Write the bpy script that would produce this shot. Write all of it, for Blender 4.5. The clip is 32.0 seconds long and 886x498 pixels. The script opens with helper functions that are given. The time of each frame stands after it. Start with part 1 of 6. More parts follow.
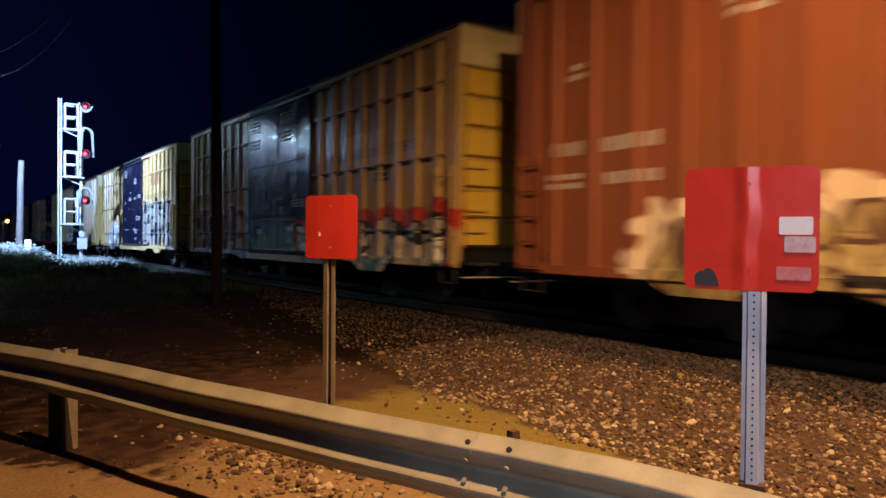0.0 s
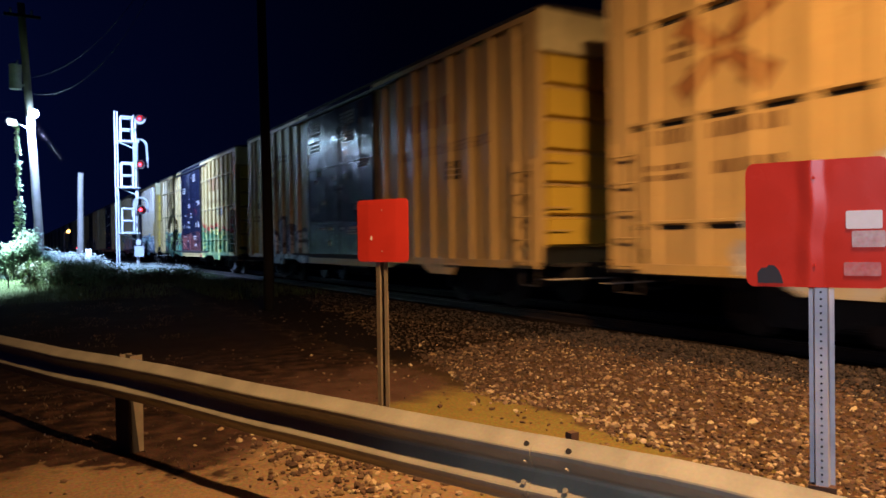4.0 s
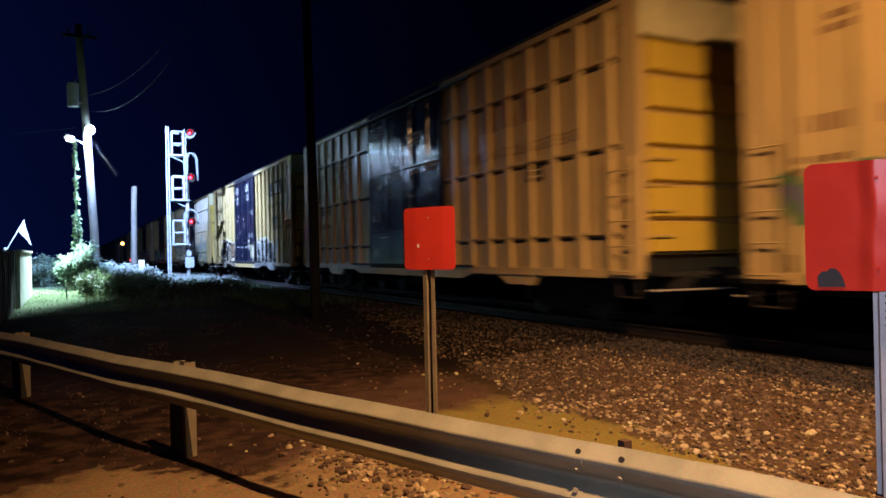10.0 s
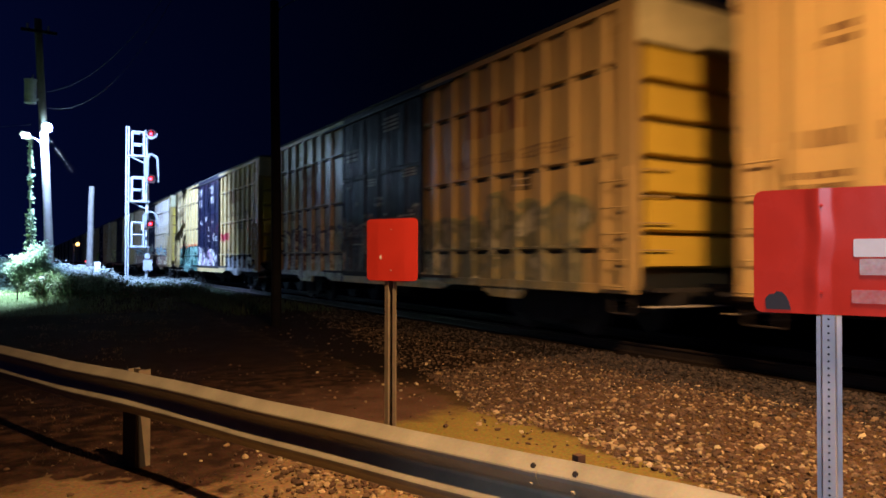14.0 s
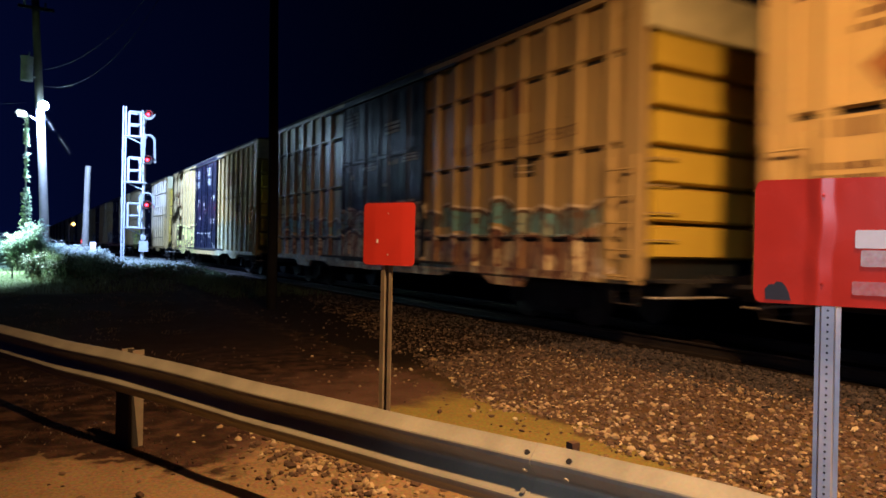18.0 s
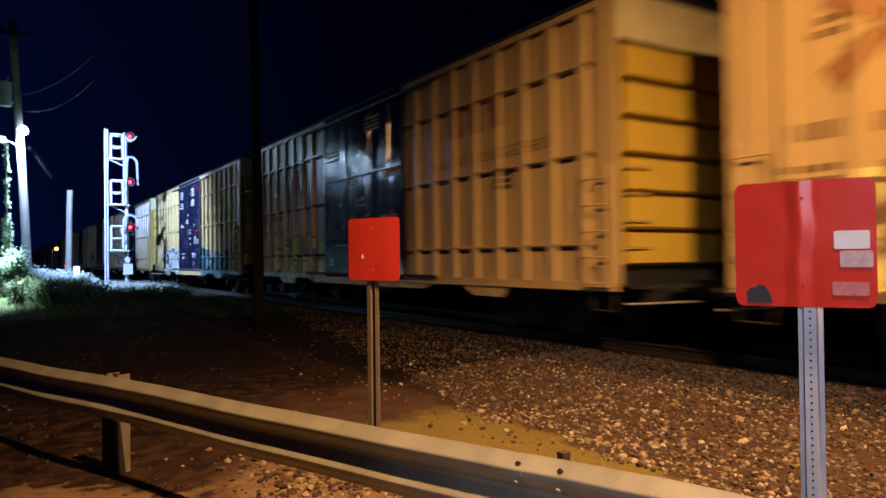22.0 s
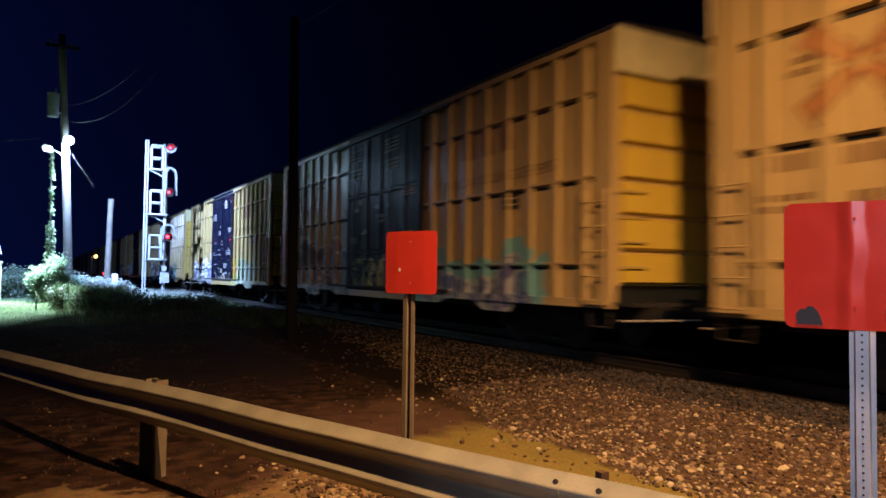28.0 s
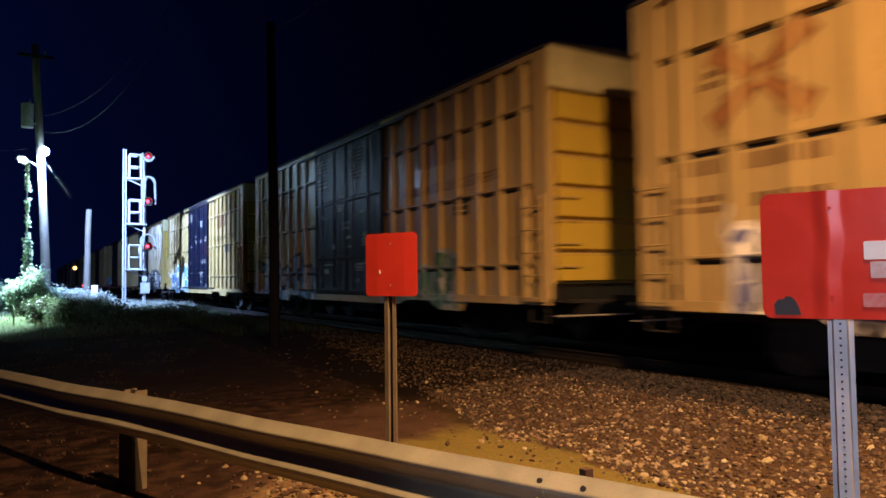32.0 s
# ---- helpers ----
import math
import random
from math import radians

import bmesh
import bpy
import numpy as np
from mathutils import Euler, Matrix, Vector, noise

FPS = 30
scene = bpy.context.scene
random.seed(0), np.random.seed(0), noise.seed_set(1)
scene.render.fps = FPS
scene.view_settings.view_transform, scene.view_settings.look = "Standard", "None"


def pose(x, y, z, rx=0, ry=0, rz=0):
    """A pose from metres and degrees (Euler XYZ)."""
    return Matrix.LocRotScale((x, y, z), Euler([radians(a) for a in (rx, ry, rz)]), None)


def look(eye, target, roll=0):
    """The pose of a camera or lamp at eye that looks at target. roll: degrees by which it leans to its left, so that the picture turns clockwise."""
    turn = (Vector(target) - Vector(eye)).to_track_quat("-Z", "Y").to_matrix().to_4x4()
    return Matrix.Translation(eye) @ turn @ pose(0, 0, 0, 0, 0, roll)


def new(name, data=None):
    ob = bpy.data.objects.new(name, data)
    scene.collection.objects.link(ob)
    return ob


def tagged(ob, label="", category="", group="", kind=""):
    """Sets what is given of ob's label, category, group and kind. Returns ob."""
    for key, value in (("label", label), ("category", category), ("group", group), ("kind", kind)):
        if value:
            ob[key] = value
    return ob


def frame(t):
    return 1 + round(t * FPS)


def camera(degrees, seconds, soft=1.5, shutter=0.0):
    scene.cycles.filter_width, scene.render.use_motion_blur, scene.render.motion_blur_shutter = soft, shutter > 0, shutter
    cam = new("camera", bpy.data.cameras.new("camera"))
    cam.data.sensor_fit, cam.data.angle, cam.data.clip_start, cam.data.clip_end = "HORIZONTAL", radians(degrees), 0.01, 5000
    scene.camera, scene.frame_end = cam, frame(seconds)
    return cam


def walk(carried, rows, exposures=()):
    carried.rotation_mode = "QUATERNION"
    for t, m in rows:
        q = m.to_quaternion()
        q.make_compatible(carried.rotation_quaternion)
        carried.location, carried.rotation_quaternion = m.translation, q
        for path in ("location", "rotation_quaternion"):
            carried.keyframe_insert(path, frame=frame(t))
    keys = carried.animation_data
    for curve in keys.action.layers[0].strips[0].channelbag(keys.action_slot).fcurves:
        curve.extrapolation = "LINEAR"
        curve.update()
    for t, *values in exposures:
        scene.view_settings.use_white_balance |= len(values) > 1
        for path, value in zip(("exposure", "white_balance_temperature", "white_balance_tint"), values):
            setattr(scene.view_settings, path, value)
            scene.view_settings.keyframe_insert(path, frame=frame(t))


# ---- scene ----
cam = camera(64.6, 32.0, soft=1.6, shutter=0.8)
# seconds, x, y, z, pitch, roll, heading
PATH = [
    (0.0, 0.000, -0.000, 1.600, -0.70, -0.54, -34.96),
    (0.5, -0.009, -0.007, 1.606, -0.68, -0.49, -34.75),
    (1.0, -0.012, 0.008, 1.605, -0.81, -0.46, -34.14),
    (1.5, -0.014, 0.006, 1.611, -0.87, -0.25, -33.71),
    (2.0, -0.016, 0.014, 1.607, -0.67, -0.34, -33.25),
    (2.5, -0.023, 0.007, 1.605, -0.59, -0.07, -32.56),
    (3.0, -0.025, 0.016, 1.604, -0.65, 0.15, -32.01),
    (3.5, -0.036, 0.012, 1.607, -0.72, 0.46, -31.60),
    (5.5, -0.038, 0.009, 1.614, -0.33, 1.34, -30.33),
    (6.0, -0.032, 0.022, 1.604, -0.25, 1.37, -30.17),
    (6.5, -0.041, 0.010, 1.617, 0.09, 1.54, -29.86),
    (7.0, -0.023, 0.016, 1.612, 0.02, 2.12, -29.51),
    (7.5, -0.042, 0.020, 1.599, -0.04, 2.11, -29.20),
    (8.0, -0.050, 0.009, 1.609, 0.04, 1.88, -28.62),
    (8.5, -0.052, 0.017, 1.608, 0.20, 1.67, -28.53),
    (9.0, -0.059, 0.017, 1.605, 0.25, 1.53, -28.19),
    (9.5, -0.061, 0.014, 1.609, 0.19, 1.54, -27.96),
    (10.0, -0.060, 0.021, 1.596, 0.16, 1.20, -27.69),
    (10.5, -0.045, 0.018, 1.602, 0.17, 0.97, -27.74),
    (11.0, -0.042, 0.018, 1.596, 0.40, 0.41, -28.09),
    (11.5, -0.047, 0.018, 1.598, 0.38, 0.28, -28.37),
    (12.0, -0.061, 0.006, 1.607, 0.24, 0.02, -28.60),
    (12.5, -0.032, -0.041, 1.621, 0.33, -1.67, -30.66),
    (13.0, -0.039, -0.043, 1.633, 0.97, 0.06, -31.02),
    (13.5, -0.047, -0.012, 1.631, 0.49, 0.10, -30.75),
    (14.0, -0.066, -0.011, 1.623, 0.82, -0.09, -30.66),
    (14.5, -0.078, 0.005, 1.609, 0.70, -0.74, -30.07),
    (15.0, -0.051, 0.021, 1.599, 0.54, -1.14, -29.70),
    (15.5, -0.014, 0.005, 1.595, -0.14, -0.92, -29.63),
    (17.5, -0.054, 0.004, 1.608, -0.51, -0.92, -30.56),
    (18.0, -0.054, 0.017, 1.611, -0.24, -1.17, -30.94),
    (18.5, -0.046, 0.014, 1.609, -0.11, -1.20, -31.27),
    (19.0, -0.059, 0.019, 1.608, 0.09, -1.21, -31.59),
    (19.5, -0.050, 0.012, 1.608, 0.23, -0.99, -31.73),
    (20.0, -0.032, 0.008, 1.613, 0.49, -0.51, -31.92),
    (20.5, -0.037, 0.009, 1.603, 0.74, -0.38, -31.99),
    (21.0, -0.038, 0.004, 1.611, 0.76, 0.46, -31.96),
    (21.5, -0.037, -0.000, 1.611, 0.76, 0.76, -31.99),
    (22.0, -0.041, 0.010, 1.613, 0.82, 0.65, -31.98),
    (22.5, -0.047, 0.017, 1.600, 0.68, 0.51, -31.79),
    (23.0, -0.047, 0.023, 1.595, 0.48, 0.22, -31.62),
    (23.5, -0.069, 0.020, 1.603, 0.39, -0.33, -31.14),
    (24.0, -0.073, 0.023, 1.602, 0.38, -0.55, -30.62),
    (24.5, -0.070, 0.022, 1.608, 0.56, -0.42, -30.19),
    (25.0, -0.072, 0.026, 1.604, 0.81, -0.58, -29.91),
    (25.5, -0.075, 0.024, 1.608, 1.05, -0.57, -29.60),
    (26.0, -0.088, 0.019, 1.615, 1.19, -0.56, -29.48),
    (26.5, -0.082, 0.031, 1.604, 1.50, -0.73, -29.30),
    (28.5, -0.087, 0.028, 1.602, 2.18, -0.66, -29.59),
    (29.0, -0.078, 0.025, 1.608, 2.11, -0.47, -29.77),
    (29.5, -0.074, 0.018, 1.615, 2.04, 0.00, -29.92),
    (30.0, -0.066, 0.015, 1.618, 2.28, 0.20, -30.17),
    (30.5, -0.070, 0.015, 1.615, 2.33, 0.41, -30.34),
    (31.0, -0.071, 0.027, 1.608, 2.35, 0.45, -30.58),
    (31.5, -0.061, 0.039, 1.599, 2.41, 0.45, -30.79),
    (32.0, -0.049, 0.044, 1.587, 2.38, 0.72, -30.81),
]
walk(cam, [(t, pose(x, y, z, 90 + p, r, h)) for t, x, y, z, p, r, h in PATH])

# ---- light ----
world = bpy.data.worlds.new("night_sky")
scene.world = world
world.use_nodes = True
wn, wl = world.node_tree.nodes, world.node_tree.links
wbg = wn["Background"]
wtc = wn.new("ShaderNodeTexCoord")
wsep = wn.new("ShaderNodeSeparateXYZ")
wramp = wn.new("ShaderNodeValToRGB")
wramp.color_ramp.elements[0].color = (0.0010, 0.0030, 0.0240, 1)
wramp.color_ramp.elements[0].position = 0.0
wramp.color_ramp.elements[1].color = (0.0005, 0.0011, 0.0095, 1)
wramp.color_ramp.elements[1].position = 0.55
wl.new(wtc.outputs["Generated"], wsep.inputs[0])
wl.new(wsep.outputs["Z"], wramp.inputs[0])
# the sky is palest over the lit yard and falls off towards the dark side
wfall = wn.new("ShaderNodeMapRange")
for i, v in ((1, -0.10), (2, 0.62), (3, 0.0), (4, 1.0)):
    wfall.inputs[i].default_value = v
wl.new(wsep.outputs["X"], wfall.inputs[0])
wside = wn.new("ShaderNodeValToRGB")
wside.color_ramp.elements[0].position, wside.color_ramp.elements[0].color = 0.0, (1.0, 1.0, 1.0, 1)
wside.color_ramp.elements[1].position, wside.color_ramp.elements[1].color = 1.0, (0.09, 0.09, 0.09, 1)
for p, v in ((0.22, 0.62), (0.5, 0.36), (0.75, 0.16)):
    wside.color_ramp.elements.new(p).color = (v, v, v, 1)
wl.new(wfall.outputs[0], wside.inputs[0])
wdim = wn.new("ShaderNodeVectorMath")
wdim.operation = "SCALE"
wl.new(wramp.outputs[0], wdim.inputs[0])
wl.new(wside.outputs[0], wdim.inputs[3])
wl.new(wdim.outputs[0], wbg.inputs[0])
wbg.inputs[1].default_value = 1.12


def spot_lamp(name, place, target, watts, colour, radius, cone, blend):
    d = bpy.data.lights.new(name, "SPOT")
    d.energy, d.color, d.shadow_soft_size, d.spot_size, d.spot_blend = watts, colour, radius, radians(cone), blend
    ob = new(name, d)
    ob.matrix_world = look(place, target)
    return ob


# a sodium street light over the verge, behind and to the right of the camera
spot_lamp("sodium_street_light", (2.7, -0.1, 8.1), (5.6, 4.1, 0.5), 8950, (1.0, 0.53, 0.235), 0.14, 103, 1.0)
# two floodlights on the leaning pole: one on the track and signal, one on the yard and bushes
spot_lamp("flood_light", (0.60, 35.4, 7.0), (7.6, 43.9, 1.5), 25000, (0.35, 0.53, 1.0), 0.16, 158, 0.4)
spot_lamp("yard_flood_light", (-0.2, 35.5, 6.6), (-4.2, 31.5, 0.0), 38000, (0.66, 0.95, 0.95), 0.14, 82, 0.3)
# pale lamp close behind the camera
spot_lamp("verge_light", (-2.2, -2.4, 2.5), (2.45, 1.5, 1.35), 680, (0.76, 0.78, 1.0), 0.25, 38, 1.0)


# ---- materials ----
def mat(name, colour, rough=0.6, metal=0.0, vary=0.25, scale=3.0, fine=40.0, bump=0.15, second=None, spec=0.5):
    """A painted or raw surface: colour varied at two scales, worn roughness, fine relief."""
    m = bpy.data.materials.new(name)
    m.use_nodes = True
    n, l = m.node_tree.nodes, m.node_tree.links
    b = n["Principled BSDF"]
    tc = n.new("ShaderNodeTexCoord")
    big, small = n.new("ShaderNodeTexNoise"), n.new("ShaderNodeTexNoise")
    big.inputs["Scale"].default_value, small.inputs["Scale"].default_value = scale, fine
    big.inputs["Detail"].default_value, small.inputs["Detail"].default_value = 5, 3
    l.new(tc.outputs["Object"], big.inputs["Vector"])
    l.new(tc.outputs["Object"], small.inputs["Vector"])
    ramp = n.new("ShaderNodeValToRGB")
    ramp.color_ramp.elements[0].position, ramp.color_ramp.elements[1].position = 0.3, 0.72
    c2 = second or tuple(c * (1 - vary) for c in colour)
    ramp.color_ramp.elements[0].color, ramp.color_ramp.elements[1].color = (*c2, 1), (*colour, 1)
    l.new(big.outputs["Fac"], ramp.inputs[0])
    mul = n.new("ShaderNodeMixRGB")
    mul.blend_type = "MULTIPLY"
    mul.inputs[0].default_value = vary
    l.new(ramp.outputs[0], mul.inputs[1])
    l.new(small.outputs["Color"], mul.inputs[2])
    l.new(mul.outputs[0], b.inputs["Base Color"])
    mr = n.new("ShaderNodeMapRange")
    mr.inputs[3].default_value, mr.inputs[4].default_value = max(rough - 0.15, 0.03), min(rough + 0.15, 1)
    l.new(big.outputs["Fac"], mr.inputs[0])
    l.new(mr.outputs[0], b.inputs["Roughness"])
    b.inputs["Metallic"].default_value = metal
    b.inputs["Specular IOR Level"].default_value = spec
    if bump:
        bp = n.new("ShaderNodeBump")
        bp.inputs["Strength"].default_value, bp.inputs["Distance"].default_value = bump, 0.01
        l.new(small.outputs["Fac"], bp.inputs["Height"])
        l.new(bp.outputs[0], b.inputs["Normal"])
    return m


def glow(name, colour, strength):
    m = bpy.data.materials.new(name)
    m.use_nodes = True
    b = m.node_tree.nodes["Principled BSDF"]
    b.inputs["Base Color"].default_value = (*[min(c, 0.8) for c in colour], 1)
    b.inputs["Emission Color"].default_value = (*colour, 1)
    b.inputs["Emission Strength"].default_value = strength
    return m


def car_paint(name, colour, rough, graf=None, streak=0.3, spec=0.5, dish=0.0):
    """Weathered boxcar paint with rust streaks and, where given, sprayed bands of lettering: graf = [(from, to, top, fill, fill, line, rim colour, rim width, foot, arch, letters a metre, seed), ...]."""
    m = bpy.data.materials.new(name)
    m.use_nodes = True
    n, l = m.node_tree.nodes, m.node_tree.links
    b = n["Principled BSDF"]
    tc = n.new("ShaderNodeTexCoord")
    obj = tc.outputs["Object"]

    def noise_at(size, detail=4, stretch=None, src=obj):
        t = n.new("ShaderNodeTexNoise")
        t.inputs["Scale"].default_value, t.inputs["Detail"].default_value = size, detail
        if stretch:
            mp = n.new("ShaderNodeMapping")
            mp.inputs["Scale"].default_value = stretch
            l.new(src, mp.inputs[0])
            l.new(mp.outputs[0], t.inputs["Vector"])
        else:
            l.new(src, t.inputs["Vector"])
        return t

    def math_node(op, a, c, clamp=False):
        t = n.new("ShaderNodeMath")
        t.operation, t.use_clamp = op, clamp
        for i, v in enumerate((a, c)):
            if isinstance(v, (int, float)):
                t.inputs[i].default_value = v
            else:
                l.new(v, t.inputs[i])
        return t.outputs[0]

    def mix(fac, a, c, blend="MIX"):
        t = n.new("ShaderNodeMixRGB")
        t.blend_type = blend
        for i, v in enumerate((fac, a, c)):
            if isinstance(v, (int, float)):
                t.inputs[i].default_value = v
            elif isinstance(v, tuple):
                t.inputs[i].default_value = (*v, 1)
            else:
                l.new(v, t.inputs[i])
        return t.outputs[0]

    fade = noise_at(0.55)
    drip = noise_at(1.0, 5, (6, 9, 0.7))
    grit = noise_at(28)
    col = mix(math_node("MULTIPLY", fade.outputs["Fac"], 0.45), colour, tuple(c * 0.68 + 0.02 * min(1.0, 3 * max(colour)) for c in colour))
    dr = n.new("ShaderNodeValToRGB")
    dr.color_ramp.elements[0].position, dr.color_ramp.elements[1].position = 0.5, 0.78
    l.new(drip.outputs["Fac"], dr.inputs[0])
    col = mix(math_node("MULTIPLY", dr.outputs[0], streak), col, (0.10, 0.055, 0.03))
    for u0, u1, top, fill_a, fill_b, line, rim_colour, rim_width, foot, arch, dense, seed in graf or ():
        sep = n.new("ShaderNodeSeparateXYZ")
        l.new(obj, sep.inputs[0])
        warp = noise_at(1.3, 2)
        wm = n.new("ShaderNodeMapping")
        wm.inputs["Location"].default_value = (seed * 3.7, seed * 1.3, seed * 2.1)
        wm.inputs["Scale"].default_value = (0.0, 1.15 * dense, 0.62)
        l.new(obj, wm.inputs[0])
        wv = n.new("ShaderNodeVectorMath")
        wv.operation = "MULTIPLY_ADD"
        l.new(warp.outputs["Color"], wv.inputs[0])
        wv.inputs[1].default_value = (0.0, 0.55, 0.4 / dense)
        l.new(wm.outputs[0], wv.inputs[2])
        cell = n.new("ShaderNodeTexVoronoi")
        cell.feature = "DISTANCE_TO_EDGE"
        cell.inputs["Scale"].default_value = 1.9
        l.new(wv.outputs[0], cell.inputs["Vector"])
        tint = n.new("ShaderNodeTexVoronoi")
        tint.inputs["Scale"].default_value = 1.9
        l.new(wv.outputs[0], tint.inputs["Vector"])
        inner = n.new("ShaderNodeTexVoronoi")
        inner.feature = "DISTANCE_TO_EDGE"
        inner.inputs["Scale"].default_value = 4.3
        l.new(wv.outputs[0], inner.inputs["Vector"])
        ts = n.new("ShaderNodeSeparateColor")
        l.new(tint.outputs["Color"], ts.inputs[0])
        pick = math_node("GREATER_THAN", ts.outputs[0], 0.5)
        paint = mix(pick, fill_a, fill_b)
        paint = mix(math_node("MULTIPLY", math_node("GREATER_THAN", ts.outputs[1], 0.6), 0.55), paint, tuple(c * 0.45 for c in fill_b))
        paint = mix(math_node("LESS_THAN", inner.outputs["Distance"], 0.045), paint, tuple(0.4 * a + 0.6 * c for a, c in zip(fill_b, line)))
        paint = mix(math_node("LESS_THAN", cell.outputs["Distance"], 0.055), paint, line)
        rag = math_node("MULTIPLY", math_node("SUBTRACT", warp.outputs["Fac"], 0.5), 1.3)
        # letters side by side: rounded tops of uneven height, outlined
        along = math_node("ADD", math_node("MULTIPLY", math_node("ADD", math_node("ADD", sep.outputs["Y"], math_node("MULTIPLY", sep.outputs["Z"], 0.22)), math_node("MULTIPLY", rag, 1.1 / dense)), 1.02 * dense), seed * 3.7)
        edge = math_node("ABSOLUTE", math_node("SUBTRACT", math_node("MULTIPLY", math_node("FRACT", along, 0.0), 2.0), 1.0), 0.0)
        tall = n.new("ShaderNodeTexWhiteNoise")
        tall.noise_dimensions = "1D"
        l.new(math_node("FLOOR", along, 0.0), tall.inputs["W"])
        bow = math_node("MULTIPLY", math_node("POWER", edge, 3.0), 0.30 * arch)
        lift = math_node("MULTIPLY", math_node("SUBTRACT", tall.outputs["Value"], 0.36), 0.08 + 0.5 * arch)
        zz = math_node("ADD", math_node("SUBTRACT", sep.outputs["Z"], lift), math_node("ADD", bow, math_node("MULTIPLY", rag, 0.06 + 0.45 * arch)))
        rimmed = math_node("MAXIMUM", math_node("GREATER_THAN", zz, top - 0.07), math_node("GREATER_THAN", edge, 0.86))
        paint = mix(rimmed, paint, line)
        uu = math_node("ADD", sep.outputs["Y"], rag)
        mask = math_node("MULTIPLY", math_node("LESS_THAN", zz, top), math_node("MULTIPLY", math_node("GREATER_THAN", uu, u0), math_node("LESS_THAN", uu, u1)))
        rim = math_node("MULTIPLY", math_node("LESS_THAN", zz, top + rim_width), math_node("MULTIPLY", math_node("GREATER_THAN", uu, u0 - rim_width), math_node("LESS_THAN", uu, u1 + rim_width)))
        side = math_node("MULTIPLY", math_node("LESS_THAN", sep.outputs["X"], -1.0), math_node("GREATER_THAN", zz, foot))
        mask, rim = math_node("MULTIPLY", mask, side), math_node("MULTIPLY", rim, side)
        col = mix(rim, col, rim_colour)
        col = mix(mask, col, paint)
    col = mix(0.28, col, grit.outputs["Color"], "MULTIPLY")
    l.new(col, b.inputs["Base Color"])
    mr = n.new("ShaderNodeMapRange")
    mr.inputs[3].default_value, mr.inputs[4].default_value = rough - 0.06, rough + 0.1
    l.new(fade.outputs["Fac"], mr.inputs[0])
    l.new(mr.outputs[0], b.inputs["Roughness"])
    b.inputs["Specular IOR Level"].default_value = spec
    bp = n.new("ShaderNodeBump")
    bp.inputs["Strength"].default_value, bp.inputs["Distance"].default_value = 0.5, 0.05
    dent = noise_at(1.0, 2, (1.0, 2.6, 1.4))
    l.new(dent.outputs["Fac"], bp.inputs["Height"])
    l.new(bp.outputs[0], b.inputs["Normal"])
    if dish:
        # pressed panels that lean back a little between the ribs
        up = n.new("ShaderNodeSeparateXYZ")
        l.new(obj, up.inputs[0])
        lean = n.new("ShaderNodeBump")
        lean.inputs["Strength"].default_value, lean.inputs["Distance"].default_value = 1.0, 1.0
        flute = math_node("MULTIPLY", math_node("SINE", math_node("MULTIPLY", up.outputs["Y"], 27.0), 0.0), 0.0022)
        l.new(math_node("ADD", flute, math_node("MULTIPLY", math_node("FRACT", math_node("DIVIDE", math_node("SUBTRACT", up.outputs["Z"], 0.35), 1.6), 0.0), -1.6 * dish)), lean.inputs["Height"])
        l.new(lean.outputs[0], bp.inputs["Normal"])
    return m


YELLOW = (0.51, 0.365, 0.145)
NAVY = (0.007, 0.0083, 0.020)
M_steel = mat("galvanised_steel", (0.33, 0.325, 0.245), 0.55, 0.1, 0.3, 4, 60, 0.1)
M_post = mat("galvanised_post", (0.64, 0.66, 0.70), 0.55, 0.15, 0.25, 6, 60, 0.1)
M_rustpost = mat("weathered_post", (0.28, 0.24, 0.17), 0.7, 0.1, 0.4, 5, 50, 0.15)
M_red = mat("red_sign_face", (0.62, 0.045, 0.032), 0.6, 0, 0.10, 5, 120, 0.03, spec=0.15)
M_gloss_red = mat("glossy_red_sheeting", (0.64, 0.045, 0.026), 0.26, 0, 0.08, 5, 120, 0.01, spec=0.10)
M_white = mat("white_sticker", (0.82, 0.82, 0.84), 0.5, 0, 0.1, 20, 90, 0.02)
M_worn_white = mat("worn_sticker", (0.74, 0.66, 0.68), 0.5, 0, 0.4, 30, 90, 0.02, second=(0.6, 0.3, 0.3))
M_pink = mat("peeled_sticker", (0.68, 0.30, 0.28), 0.5, 0, 0.4, 30, 90, 0.02, second=(0.64, 0.08, 0.06))
M_blot = mat("dark_patch", (0.025, 0.022, 0.028), 0.6, 0, 0.3, 20, 90, 0.05)
M_hole = mat("hole_dark", (0.012, 0.012, 0.014), 0.8, 0, 0.2, 20, 90, 0.0)
M_rust = mat("rusty_steel", (0.11, 0.055, 0.03), 0.8, 0.2, 0.4, 8, 60, 0.3)
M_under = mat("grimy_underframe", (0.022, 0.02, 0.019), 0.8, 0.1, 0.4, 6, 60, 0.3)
M_wheel = mat("worn_wheel_steel", (0.09, 0.08, 0.075), 0.45, 0.6, 0.4, 8, 60, 0.15)
M_railhead = mat("rail_steel", (0.06, 0.05, 0.045), 0.4, 0.7, 0.3, 5, 60, 0.1)
M_tie = mat("creosoted_tie", (0.05, 0.038, 0.03), 0.9, 0, 0.4, 6, 50, 0.4)
M_roof = mat("weathered_roof", (0.030, 0.027, 0.026), 0.85, 0.0, 0.4, 2, 40, 0.1)
M_pale = mat("faded_cream_end_cap", (0.66, 0.60, 0.32), 0.6, 0, 0.25, 3, 40, 0.1)
